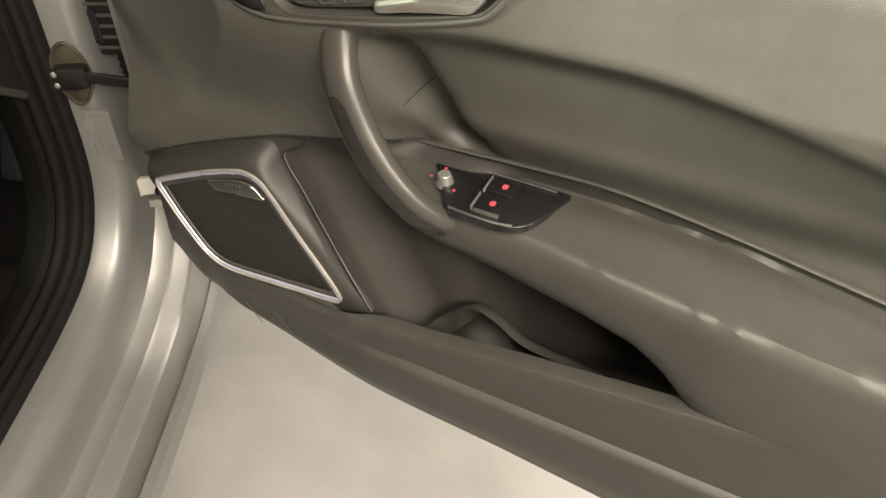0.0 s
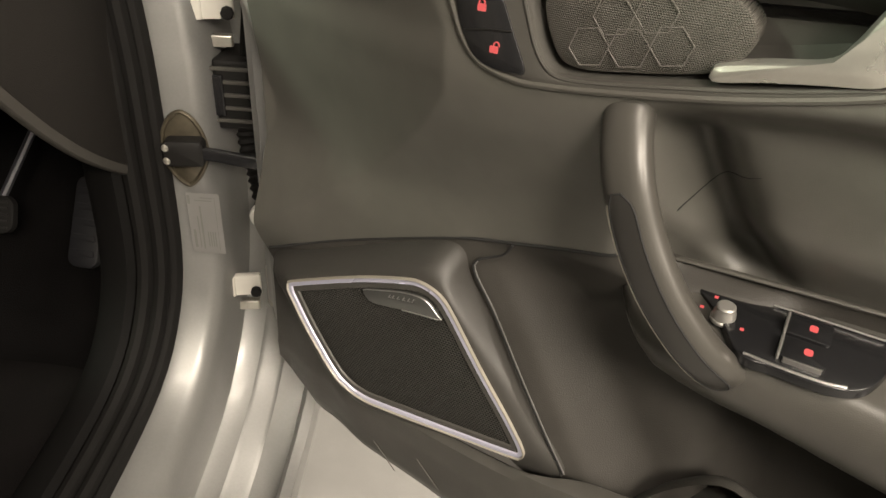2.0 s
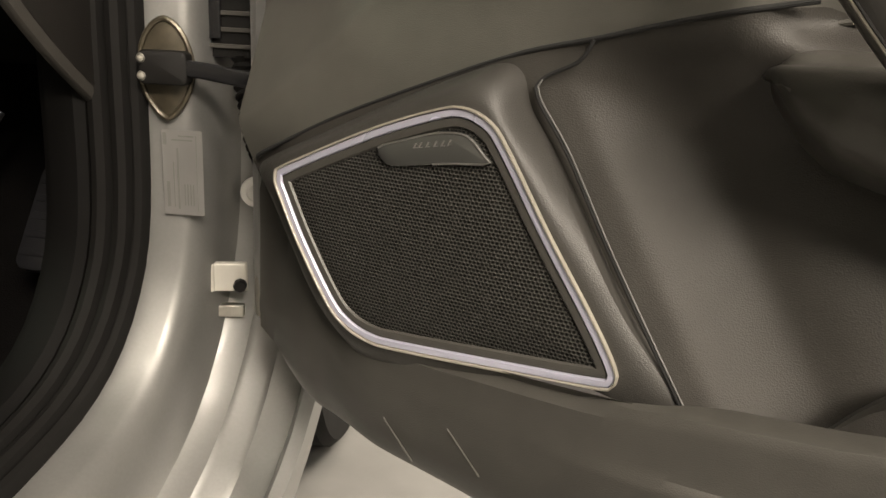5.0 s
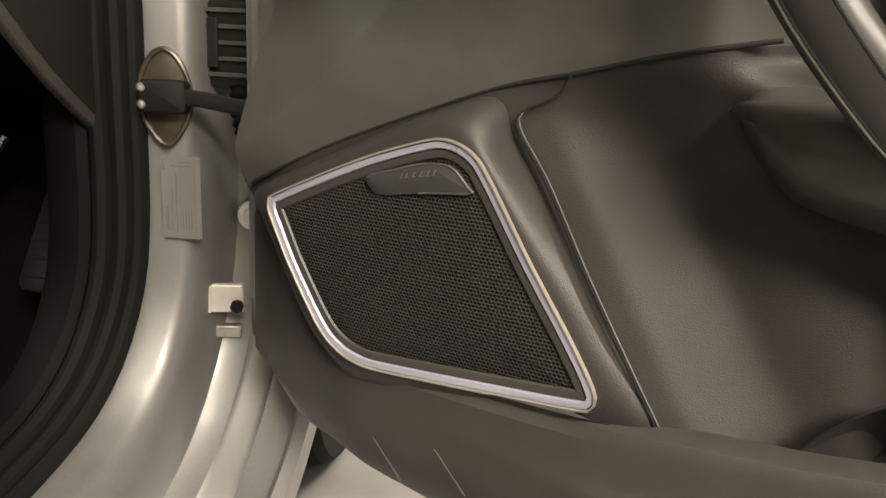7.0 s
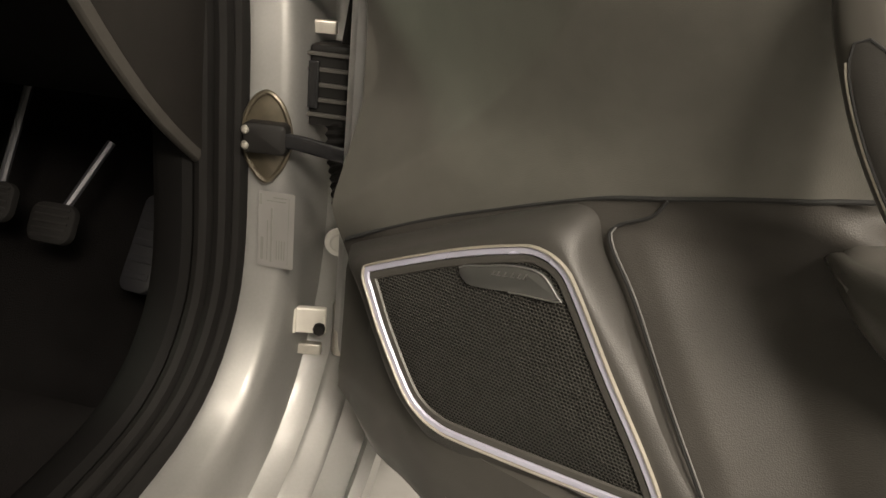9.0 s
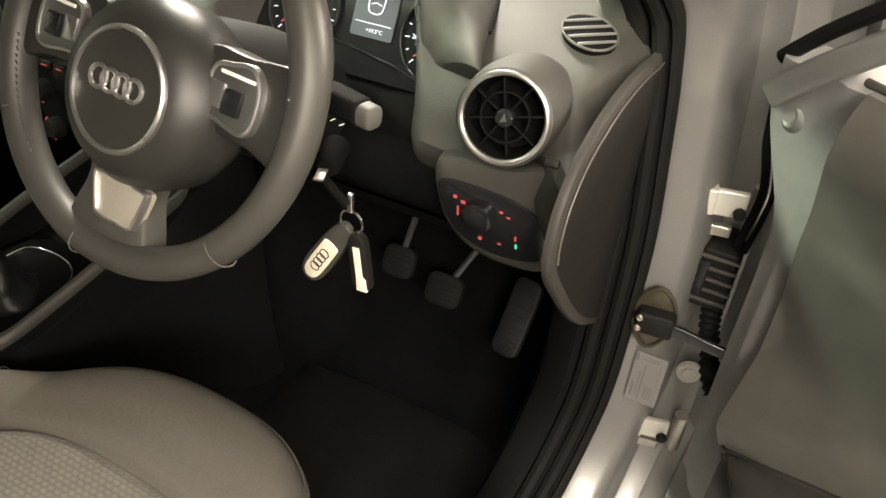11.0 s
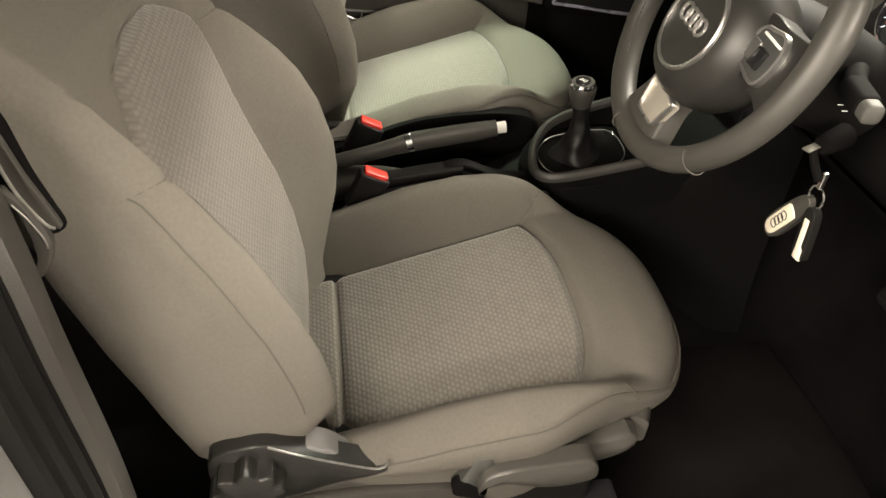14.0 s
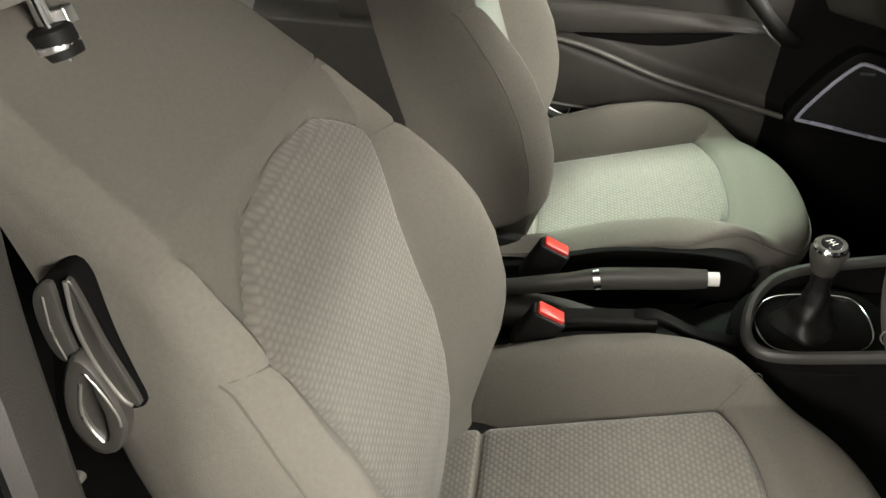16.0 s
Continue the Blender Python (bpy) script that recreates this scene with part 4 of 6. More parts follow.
def cushion_geo():
    a, k = np.linspace(-1, 1, 121), np.linspace(0, 1, 121)
    aa, kk = np.meshgrid(np.sin(a * np.pi / 2) * .25 + a * .75, kk_even(k), indexing="ij")
    top = cushion_top(aa, kk)
    v, f = sheet(top)
    n, m = top.shape[:2]
    rim = [i * m for i in range(n)] + [(n - 1) * m + j for j in range(1, m)] + [i * m + m - 1 for i in range(n - 2, -1, -1)] + [j for j in range(m - 2, 0, -1)]
    base = np.array([v[i] for i in rim])
    prev = rim
    d = base - V(0, .2, 0)
    d[:, 2] = 0
    d /= np.linalg.norm(d, axis=1)[:, None]
    foot = .622 - .030 * sm(.30, .44, base[:, 1])
    for out, flat in ((.003, .05), (.0045, .11), (.0035, .15), (.0065, .21), (.0085, .40), (.0075, .65), (.003, .86), (-.006, .97), (-.03, 1)):
        q = base + d * out
        q[:, 2] = np.where(flat < 1, base[:, 2] * (1 - flat) + flat * foot, .50)
        ids = list(range(len(v), len(v) + len(q)))
        v = v + list(q)
        for i in range(len(ids)):
            j = (i + 1) % len(ids)
            f.append((prev[i], prev[j], ids[j], ids[i]))
        prev = ids
    f.append(tuple(prev))
    return v, f


def kk_even(k):
    """Rows of the cushion packed a little towards the front."""
    return k * (1.12 - .12 * k)


UPD, FWD = V(0, -.38, .925), V(0, .925, .38)


def back_insert(s):
    """Half width of the centre panel of the backrest at a height."""
    return np.interp(s, [-.02, .04, .10, .21, .34, .40, .428, .447, .475, .498, .508], [.080, .092, .110, .137, .149, .166, .172, .166, .128, .090, .060])


def back_front(a, s, worn=0):
    """Front of a backrest: a across, s metres up it; worn: the side whose bolster is sat down. Gives the place and how far it stands forward."""
    a, s = np.asarray(a, float), np.asarray(s, float)
    hw = np.interp(s, [-.05, 0, .12, .20, .30, .38, .448, .537, .60, .65, .69], [.222, .226, .233, .235, .231, .218, .201, .183, .174, .166, .15])
    r = np.interp(s, [-.05, .02, .11, .15, .188, .256, .31, .35, .40, .456, .50, .56, .69], [-.03, -.02, .040, .060, .073, .082, .078, .068, .048, .024, .010, .002, .0])
    r = r * (1 - .40 * sm(0, .3, a * worn)) if worn else r
    tuck = np.interp(s, [-.05, 0, .05, .10, .16, .22], [-.085, -.066, -.042, -.022, -.007, 0])
    r = r - tuck
    f0 = tuck + np.interp(s, [-.05, .40, .46, .51, .56, .62, .69], [.0, .0, -.003, -.012, -.034, -.066, -.10])
    wi = back_insert(s)
    ax = np.abs(hw * a)
    wi = np.where(s > .45, .166, wi)
    u = np.clip((ax - wi) / (.90 * hw - wi), 0, 1)
    f = f0 + r * np.sin(u * np.pi / 2) ** 1.3 - (.028 + .25 * r) * np.clip((np.abs(a) - .88) / .12, 0, 1) ** 1.7 - .008 * np.cos(a * np.pi / 2) * np.exp(-((s - .25) / .12) ** 2)
    f = f - .007 * np.exp(-((ax - back_insert(s)) / .0075) ** 2) * sm(.505, .47, s)
    f = f - .007 * np.exp(-((s - .508 + .012 * (ax / .09) ** 2) / .007) ** 2) * sm(.115, .085, ax)
    cross = s - .430 - .30 * np.maximum(0, ax - .17)
    return hw * a, f - .005 * np.exp(-(cross / .005) ** 2) * sm(.166, .176, ax), hw


def back_point(x, f, s):
    p = V(0, .03, .60) + np.multiply.outer(np.asarray(s, float), UPD) + np.multiply.outer(np.asarray(f, float), FWD)
    p[..., 0] += x
    return p


def on_back(x, s, lift, worn=0):
    hw = back_front(0, s)[2]
    xx, f, _ = back_front(x / hw, s, worn)
    return back_point(xx, f + lift, s)


def backrest_geo(worn):
    ss = np.concatenate([np.linspace(-.05, .58, 96), .58 + .11 * np.sin(np.linspace(.1, np.pi / 2, 14))])
    n = 97
    rows = []
    for s in ss:
        shrink = math.sqrt(max(0, 1 - max(0, (s - .58) / .11) ** 2.2))
        low = max(0, (.02 - s) / .07)
        a = np.linspace(-1, 1, n)
        side = [(1.0, .12), (1.012, .3), (1.015, .5), (1.008, .7), (.99, .86), (.95, .96), (.88, 1.0), (.6, 1.02), (.3, 1.03), (0, 1.035)]
        qs = np.concatenate([a, [q for q, _ in side], [-q for q, _ in side[-2::-1]]])
        rise = .140 * sm(.60, .93, np.abs(qs)) * max(0, (.24 - s) / .29)
        up = s + rise
        x, f, hw = back_front(a, up[:n], worn)
        th = float(np.interp(s, [-.05, .1, .3, .45, .55, .66], [.150, .145, .136, .132, .122, .115]))
        tail = np.array([t for _, t in side] + [t for _, t in side[-2::-1]])
        fe = np.where(qs[n:] > 0, f[-1], f[0])
        xs = np.concatenate([x, qs[n:] * float(hw[-1])])
        fs = np.concatenate([f, fe * (1 - tail) - th * tail])
        mid = (fs.max() + fs.min()) / 2
        fs = mid + (fs - mid) * (.25 + .75 * shrink) * (1 - .22 * low ** 2 * sm(.5, .8, np.abs(qs)))
        xs = xs * (.82 + .18 * shrink) * (1 - .035 * low ** 2)
        rows.append(back_point(xs, fs, up))
    p = np.array(rows)
    v, f = sheet(p, False, True)
    m = p.shape[1]
    return v, f + [tuple(range(m)), tuple(range(len(v) - m, len(v)))]


def seam(pts, r=.0011):
    return tube(np.array(pts), r, 6, (.3, .2, .9))


def seat(cx, dy, dz, outer, worn, group, label):
    st = thing("front_seat", (cx, dy, dz), 0, label, "car seat", group)
    cu = part("cushion", cushion_geo(), SEAT, st, "grey cloth seat cushion")
    u, v = np.meshgrid(np.linspace(-1, 1, 61), np.linspace(0, 1, 61), indexing="ij")
    ix = u * .168
    iy = .018 + v * (insert_front(ix) - .018)
    ix = u * insert_edge(iy)
    edge = sm(1.0, .95, np.abs(u)) * sm(0, .03, v) * sm(1.0, .965, v)
    part("insert", sheet(on_cushion(ix, iy, .0004 + .0030 * edge)), INSERT_SEAT, cu, "honeycomb cloth centre panel")
    rim = [(-1, t) for t in np.linspace(0, 1, 40)] + [(t, 1) for t in np.linspace(-1, 1, 40)] + [(1, t) for t in np.linspace(1, 0, 40)]
    ru, rv = np.array(rim).T
    sy = .018 + rv * (insert_front(ru * .168) - .018)
    # seam tube in dark cloth, which also paints the shade in the sewn groove
    part("seam", seam(on_cushion(ru * insert_edge(sy) * 1.006, sy + .001, .0002), .0009), PIPING, cu)
    ry = -.075 + v * .0885
    part("rear_panel", sheet(on_cushion(u * .150, ry, .0006 + .003 * sm(1, .95, np.abs(u)) * sm(1, .93, v))), INSERT_SEAT, cu, "honeycomb cloth strip at the back of the cushion")
    for sg in (-1, 1):
        ly = np.linspace(.30, .372, 16)
        part("seam", seam(on_cushion(sg * (.168 + np.maximum(0, ly - .31) * .72), ly, .0004), .0008), PIPING, cu)
    pa = np.concatenate([np.full(50, -.999), np.linspace(-.99, .99, 60), np.full(50, .999)])
    pk = np.concatenate([np.linspace(.12, .97, 50), np.full(60, .999), np.linspace(.97, .12, 50)])
    line = cushion_top(pa, pk)
    away = line - V(0, .2, 0)
    away[:, 2] = 0
    away /= np.linalg.norm(away, axis=1)[:, None]
    line[:, 2] = line[:, 2] * .88 + .12 * (.622 - .030 * sm(.30, .44, line[:, 1]))
    part("piping", seam(line + away * .0042, .0014), PIPING, cu)
    bk = part("backrest", backrest_geo(worn), SEAT, st, "grey cloth backrest with side bolsters")
    s_ = -.02 + v * (.526 - .010 * np.abs(u) ** 2)
    part("insert", sheet(on_back(u * back_insert(s_), s_, .0004 + .0032 * sm(1, .95, np.abs(u)) * sm(1, .975, v), worn)), INSERT_BACK, bk, "honeycomb cloth centre panel")
    rs = -.02 + rv * (.527 - .010 * np.abs(ru) ** 2)
    # same dark seam round the backrest panel, groove shade included
    part("seam", seam(on_back(ru * back_insert(rs) * 1.006, rs, .0002, worn), .0009), PIPING, bk)
    for sg in (-1, 1):
        ss = np.linspace(.14, .44, 60)
        hw = back_front(0, ss)[2]
        part("piping", seam(on_back(sg * hw * .992, ss, .0003, worn), .0011), PIPING, bk)
        sx_ = np.linspace(.173, .199, 16)
        part("seam", seam(on_back(sx_ * sg, .430 + .30 * (sx_ - .17), .0004, worn), .0007), PIPING, bk)
    # head restraint on its posts
    part("headrest", moved(prism(oval(.135, .06, 40, 3), 0, .19, .03), pose(0, -.332, 1.205, 14)), SEAT, st, "grey head restraint")
    for sg in (-1, 1):
        part("headrest_post", tube([(sg * .070, -.290, 1.15), (sg * .070, -.318, 1.28)], .006, 12, (1, 0, 0)), CHROME, st)
        part("post_collar", lathe([(0, .006), (.013, .0055), (.0155, .003), (.0155, -.016)], 16, pose(sg * .070, -.297, 1.183, 15)), PLASTIC_DARK, st)
        part("collar_ring", lathe([(.0152, .002), (.0165, .0012), (.0172, -.001), (.017, -.003)], 20, pose(sg * .070, -.297, 1.176, 15)), SATIN, st, "satin collar ring")
    part("post_button", block(.012, .012, .012, .002, pose(.058 * 1, -.291, 1.187, 15)), SATIN, st)
    # base under the cushion
    part("seat_base", block(.40, .40, .16, .02, pose(0, .16, .42)), PLASTIC_DARK, st, "black seat frame and rails")
    for sg in (-1, 1):
        part("seat_rail", block(.045, .52, .10, .006, pose(sg * .19, .14, .335 - dz)), STEEL_DARK, st, "dull steel seat rail")
    BAND = [(-x, .445 - 1.35 * x * x, .603) for x in np.linspace(-.205, .205, 40)]
    part("front_valance", sweep(BAND, rrect(.026, .046, .010), closed=True), PLASTIC, st, "grey plastic front valance")
    VAL = [(-.13, .560), (-.12, .640), (-.04, .645), (.06, .635), (.16, .634), (.26, .626), (.33, .622), (.366, .628), (.380, .618), (.370, .596), (.335, .580), (.25, .572), (.18, .556), (.0, .560)]
    LOWC = [(-.17, .44), (-.15, .54), (-.09, .574), (-.01, .586), (.08, .585), (.14, .578), (.168, .560), (.186, .52), (.20, .44)]
    INNER = [(-.10, .56), (-.10, .60), (.0, .626), (.06, .650), (.135, .673), (.22, .682), (.29, .682), (.345, .670), (.352, .64), (.33, .60), (.2, .57), (.0, .55)]
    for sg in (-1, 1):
        # shade between the seats is put into the inner covers: darker plastic, black panel
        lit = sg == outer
        part("side_valance", prism(curve(VAL, 80, True), .205, .236 if lit else .226, .012, lambda a, b, c, sg=sg: (sg * c, a, b)), PLASTIC if lit else PLASTIC_DARK, st, "plastic side cover, darkened on the shaded inner side")
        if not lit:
            part("inner_panel", prism(curve(INNER, 60, True), .240, .2665, .004, lambda a, b, c, sg=sg: (sg * c, a, b)), BLACKED, st, "black panel added over the cushion's shaded inner side")
        part("side_skirt", prism(curve(LOWC, 50, True), .20, .250 if lit else .226, .012, lambda a, b, c, sg=sg: (sg * c, a, b)), LOWER if lit else PLASTIC_DARK, st, "lower side cover, darkened on the shaded inner side")
    o = outer
    R = lambda a, b, c: (o * c, a, b)
    lob = [((.0360 + .0045 * math.cos(8 * t)) * math.cos(t), (.0330 + .0045 * math.cos(8 * t)) * math.sin(t)) for t in np.linspace(0, 2 * np.pi, 64, endpoint=False)]
    part("recline_knob", prism([(-.090 + a, .662 + b) for a, b in lob], .225, .283, .005, R), SHIELD, st, "dark lobed recliner knob")
    CV = [(-.13, .690), (-.09, .708), (-.066, .708), (-.040, .692), (-.005, .673), (.036, .653), (.052, .648), (.062, .652), (.065, .640), (.036, .632), (.0, .626), (-.05, .610), (-.12, .610)]
    part("side_shield", prism(curve(CV, 50, True), .225, .256, .005, R), SHIELD, st, "dark shield behind the recliner knob")
    part("shield_edge", tube([R(a, b, .2555) for a, b in curve([(-.066, .709), (-.040, .693), (-.005, .674), (.036, .654), (.052, .649), (.060, .653), (.062, .664)], 24)], .0014, 6), SATIN, st, "bright edge of the shield")
    part("entry_wedge", prism(curve([(-.050, .650), (-.036, .680), (-.024, .685), (-.006, .679), (.010, .664), (.026, .640), (.0, .63)], 30, True), .215, .246, .006, R), PALE, st, "pale plastic wedge behind the shield")
    part("shield_stop", moved(prism(rrect(.018, .022, .004), 0, .012, .003), Matrix.Translation(R(.070, .640, .238)) @ pose(0, 0, 0, 0, 90 * o, 0)), BLACKED, st)
    LV = [(.169, .598), (.172, .628), (.200, .640), (.232, .644), (.264, .646), (.300, .646), (.311, .632), (.313, .614), (.304, .605), (.273, .599), (.239, .603), (.204, .615), (.184, .614)]
    part("height_lever", prism(curve(LV, 70, True), .248, .276, .008, R), PULLMAT, st, "grey seat height lever")
    part("lever_root", prism([(.165, .656), (.188, .652), (.178, .606), (.168, .576), (.140, .592), (.150, .618)], .230, .261, .004, R), SATIN_DARK, st, "satin bracket of the height lever")
    part("lever_slot", prism(curve([(.140, .608), (.154, .610), (.180, .584), (.174, .573), (.156, .580), (.140, .589)], 30, True), .25, .2622, .001, R), BLACKED, st, "black slot in the bracket")
    # fold lever for rear access and the belt guide on the outer side of the backrest
    skin = lambda b: float(np.interp(b, [.93, .98, 1.08], [.2095, .2055, .1955]))
    SF = lambda a, b, c: (o * (skin(b) + c), a, b)
    RECESS = curve([(-.270, 1.056), (-.257, 1.076), (-.242, 1.083), (-.232, 1.070), (-.221, 1.030), (-.211, 1.002), (-.205, .981), (-.222, .973), (-.245, 1.002), (-.262, 1.016)], 60, True)
    rc = part("lever_recess", prism(RECESS, -.03, .0012, .0006, SF), BLACKED, st, "black recess of the fold lever")
    BLADE = curve([(-.240, 1.079), (-.2405, 1.045), (-.233, 1.013), (-.220, .986), (-.209, .979), (-.2085, .986), (-.2145, 1.004), (-.2245, 1.032), (-.234, 1.068)], 50, True)
    part("entry_lever", prism(BLADE, -.004, .0060, .002, SF), PULLMAT, rc, "grey fold lever for rear access")
    part("lever_edge", tube([SF(a, b, .0062) for a, b in curve([(-.240, 1.078), (-.2405, 1.045), (-.233, 1.013), (-.220, .986), (-.213, .981)], 24)], .0016, 8, (1, 0, 0)), LEVERMAT, rc, "bright edge of the lever")
    COVER = curve([(-.252, 1.074), (-.250, 1.045), (-.246, 1.015), (-.252, 1.010), (-.262, 1.016), (-.268, 1.040), (-.266, 1.064)], 40, True)
    part("lever_cover", prism(COVER, -.02, .0060, .002, SF), PLASTIC, rc, "grey cover beside the lever")
    part("cover_edge", tube([SF(a, b, .0063) for a, b in curve([(-.2585, 1.064), (-.2590, 1.038), (-.2535, 1.014)], 14)], .0008, 6, (1, 0, 0)), LEVERMAT, rc)
    LOOP = curve([(-.246, 1.022), (-.256, 1.004), (-.262, .975), (-.259, .948), (-.246, .932), (-.230, .938), (-.220, .958), (-.219, .976), (-.227, 1.000), (-.236, 1.016)], 60, True)
    HOLE = curve([(-.241, 1.006), (-.2445, .998), (-.2475, .978), (-.2455, .962), (-.238, .949), (-.2335, .955), (-.2335, .970), (-.2345, .985), (-.2365, 1.000)], 60, True)
    c = V(-.2405, .977)
    bg = part("belt_guide", frame_band(around(LOOP, c, 72), around(HOLE, c, 72), -.004, .010, SF, .003), PULLMAT, st, "grey belt guide loop")
    part("guide_edge", tube([SF(a, b, .0125) for a, b in curve([(-.2435, 1.000), (-.248, .978), (-.246, .962), (-.238, .948)], 20)], .0013, 6, (1, 0, 0)), LEVERMAT, bg)
    part("guide_edge", tube([SF(a, b, .0125) for a, b in curve([(-.238, 1.010), (-.229, .994), (-.222, .976), (-.2215, .966)], 20)], .0011, 6, (1, 0, 0)), LEVERMAT, bg)
    part("side_tag", prism(rrect(.010, .018, .001), .168, .171, 0, lambda a, b, c: R(-.014 + a, .668 + b, c)), PLASTIC_DARK, st, "small dark fabric tag")
    return st


seat(.345, 0, 0, 1, 1, "front seats", "grey cloth driver's seat with honeycomb centre panels")
seat(-.360, .050, .02, -1, 0, "front seats", "grey cloth passenger seat with lighter lit cushion")


# ---- dashboard ----
dash = thing("dashboard", (0, 0, 0), 0, "black soft-touch dashboard with round air vents", "dashboard")


def dash_geo():
    xs = np.concatenate([np.linspace(-.70, .18, 40), np.linspace(.185, .60, 120), np.linspace(.605, .70, 14)])
    rows = []
    for x in xs:
        e = abs(x)
        hood = math.exp(-((x - .37) / (.155 if x < .37 else .105)) ** 6)
        front = .655 - .012 * math.exp(-((e - .61) / .10) ** 2) - .095 * float(sm(.62, .72, e))
        plain = np.array([(1.16, 1.03), (1.06, 1.070), (.95, 1.083), (.86, 1.084), (.78, 1.076), (.72, 1.058), (.69, 1.039), (front + .018, 1.012), (front + .008, .985), (front + .002, .965), (front + .02, .93), (front + .05, .90), (.78, .875), (.98, .86)])
        hooded = np.array([(1.16, 1.03), (1.06, 1.075), (.95, 1.100), (.86, 1.122), (.78, 1.132), (.735, 1.128), (.728, 1.118), (.745, 1.108), (.790, 1.09), (.795, .995), (.735, .972), (.71, .94), (.78, .875), (.98, .86)])
        plain[:7, 1] -= .030 * float(sm(.655, .70, e))
        sec = plain * (1 - hood) + hooded * hood
        rows.append([(x, a, b) for a, b in curve(sec, 64)])
    return sheet(np.array(rows))


part("dash_body", dash_geo(), DASH, dash, "grained dark grey dash top and face")
END = [(.85, 1.048), (.797, 1.060), (.735, 1.063), (.667, 1.057), (.60, 1.037), (.565, 1.008), (.551, .970), (.56, .93), (.608, .872), (.67, .805), (.735, .748), (.82, .69), (.88, .655), (.92, .70), (.93, .80), (.92, .95)]
EX = lambda a, b, c: (c, a, b)
part("end_cap", prism(curve(END, 80, True), .692, .702, .006, EX), LOWER, dash, "dark dash end panel")
FACE = offset(curve(END, 80, True), .0105)
part("fuse_cover", prism(FACE, .690, .7032, .002, EX), SIDECOVER, dash, "removable dark side cover")
# lighter tube stands in for the highlight along the cover's edge
part("cap_highlight", tube([(.7034, a, b) for a, b in FACE[1:25]], .0012, 6, (1, 0, 0)), PLASTIC_LIGHT, dash)
part("cap_notch", moved(block(.014, .008, .005, .002), aim((.672, .600, 1.018), (0, -.8, .6))), PLASTIC_DARK, dash)
# lower panel with the light switch, and the knee panel
LOW = [(.542, .965), (.556, .976), (.62, .985), (.690, 1.000), (.690, .930), (.672, .875), (.63, .862), (.585, .868), (.556, .893), (.543, .93)]
part("switch_surround", prism(curve(LOW, 60, True), .70, .622, .012, lambda a, b, c: (a, c + (.975 - b) * .15, b)), DASH, dash, "dark panel round the light switch")
SWP = [(.553, .952), (.60, .957), (.64, .952), (.668, .936), (.672, .905), (.66, .888), (.63, .880), (.60, .881), (.572, .894), (.558, .918)]
Q = lambda a, b, c: (a, .621 - c + (.975 - b) * .15, b)
lp = part("light_switch", prism(curve(SWP, 50, True), -.004, .003, .002, Q), GLOSS, dash, "gloss black light switch panel")
part("light_knob", prism(oval(.017, .017, 28) + V(.598, .924), .002, .013, .004, Q), GLOSS, lp)
for a, b, w, h in ((.571, .939, .004, .004), (.580, .935, .005, .004), (.5965, .915, .007, .007), (.600, .896, .004, .004), (.622, .938, .004, .0025), (.630, .934, .004, .002), (.639, .911, .0022, .006)):
    part("switch_symbol", prism(rrect(w, h, .0008) + V(a, b), .0035, .0042, 0, Q), RED_GLOW, lp)
part("switch_symbol", prism(rrect(.004, .0018, .0006) + V(.622, .897), .0035, .0042, 0, Q), RED_GLOW, lp)
part("dial_mark", prism(rrect(.0018, .012, .0006) + V(.574, .922), .0035, .0042, 0, Q), RED_GLOW, lp)
part("green_mark", prism(rrect(.002, .006, .0006) + V(.640, .901), .0035, .0042, 0, Q), GREEN_GLOW, lp)
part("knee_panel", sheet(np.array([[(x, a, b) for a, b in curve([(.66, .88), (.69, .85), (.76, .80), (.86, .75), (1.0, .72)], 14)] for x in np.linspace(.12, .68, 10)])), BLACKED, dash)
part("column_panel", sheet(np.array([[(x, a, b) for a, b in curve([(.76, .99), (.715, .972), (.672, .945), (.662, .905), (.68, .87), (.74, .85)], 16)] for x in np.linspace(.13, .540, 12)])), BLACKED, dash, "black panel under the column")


def air_vent(cx, cy, cz, ax):
    m = aim((cx, cy, cz), ax) @ Matrix.Scale(.94, 4)
    v = part("air_vent", lathe([(.0405, -.002), (.043, .003), (.046, .0035), (.0485, .001), (.0495, -.006), (.0515, -.02), (.054, -.04), (.055, -.09)], 48, m), DASH, dash, "round turbine air vent")
    part("vent_ring", lathe([(.0400, -.004), (.0408, .003), (.043, .0052), (.0455, .0046), (.0468, .001)], 48, m), SATIN, v, "satin metal vent ring")
    part("vent_bowl", lathe([(.0405, .0), (.0385, -.012), (.034, -.03), (0, -.034)], 40, m), BLACKED, v)
    part("vent_inner_ring", lathe([(.0235, -.012), (.0235, -.003), (.0255, -.003), (.0255, -.012)], 36, m), CONSOLE, v)
    for i in range(8):
        part("vent_blade", moved(block(.0022, .030, .010, .0008, pose(0, .024, -.014)), m @ pose(0, 0, 0, 0, 0, 45 * i + 12)), CONSOLE, v)
    hub = part("vent_hub", lathe([(0, .004), (.0065, .0035), (.009, .001), (.0095, -.012)], 24, m), GLOSS, v)
    part("hub_mark", moved(prism([(-.003, -.004), (.004, -.002), (.001, .005)], .004, .0046), m), SATIN_DARK, v)
    return v


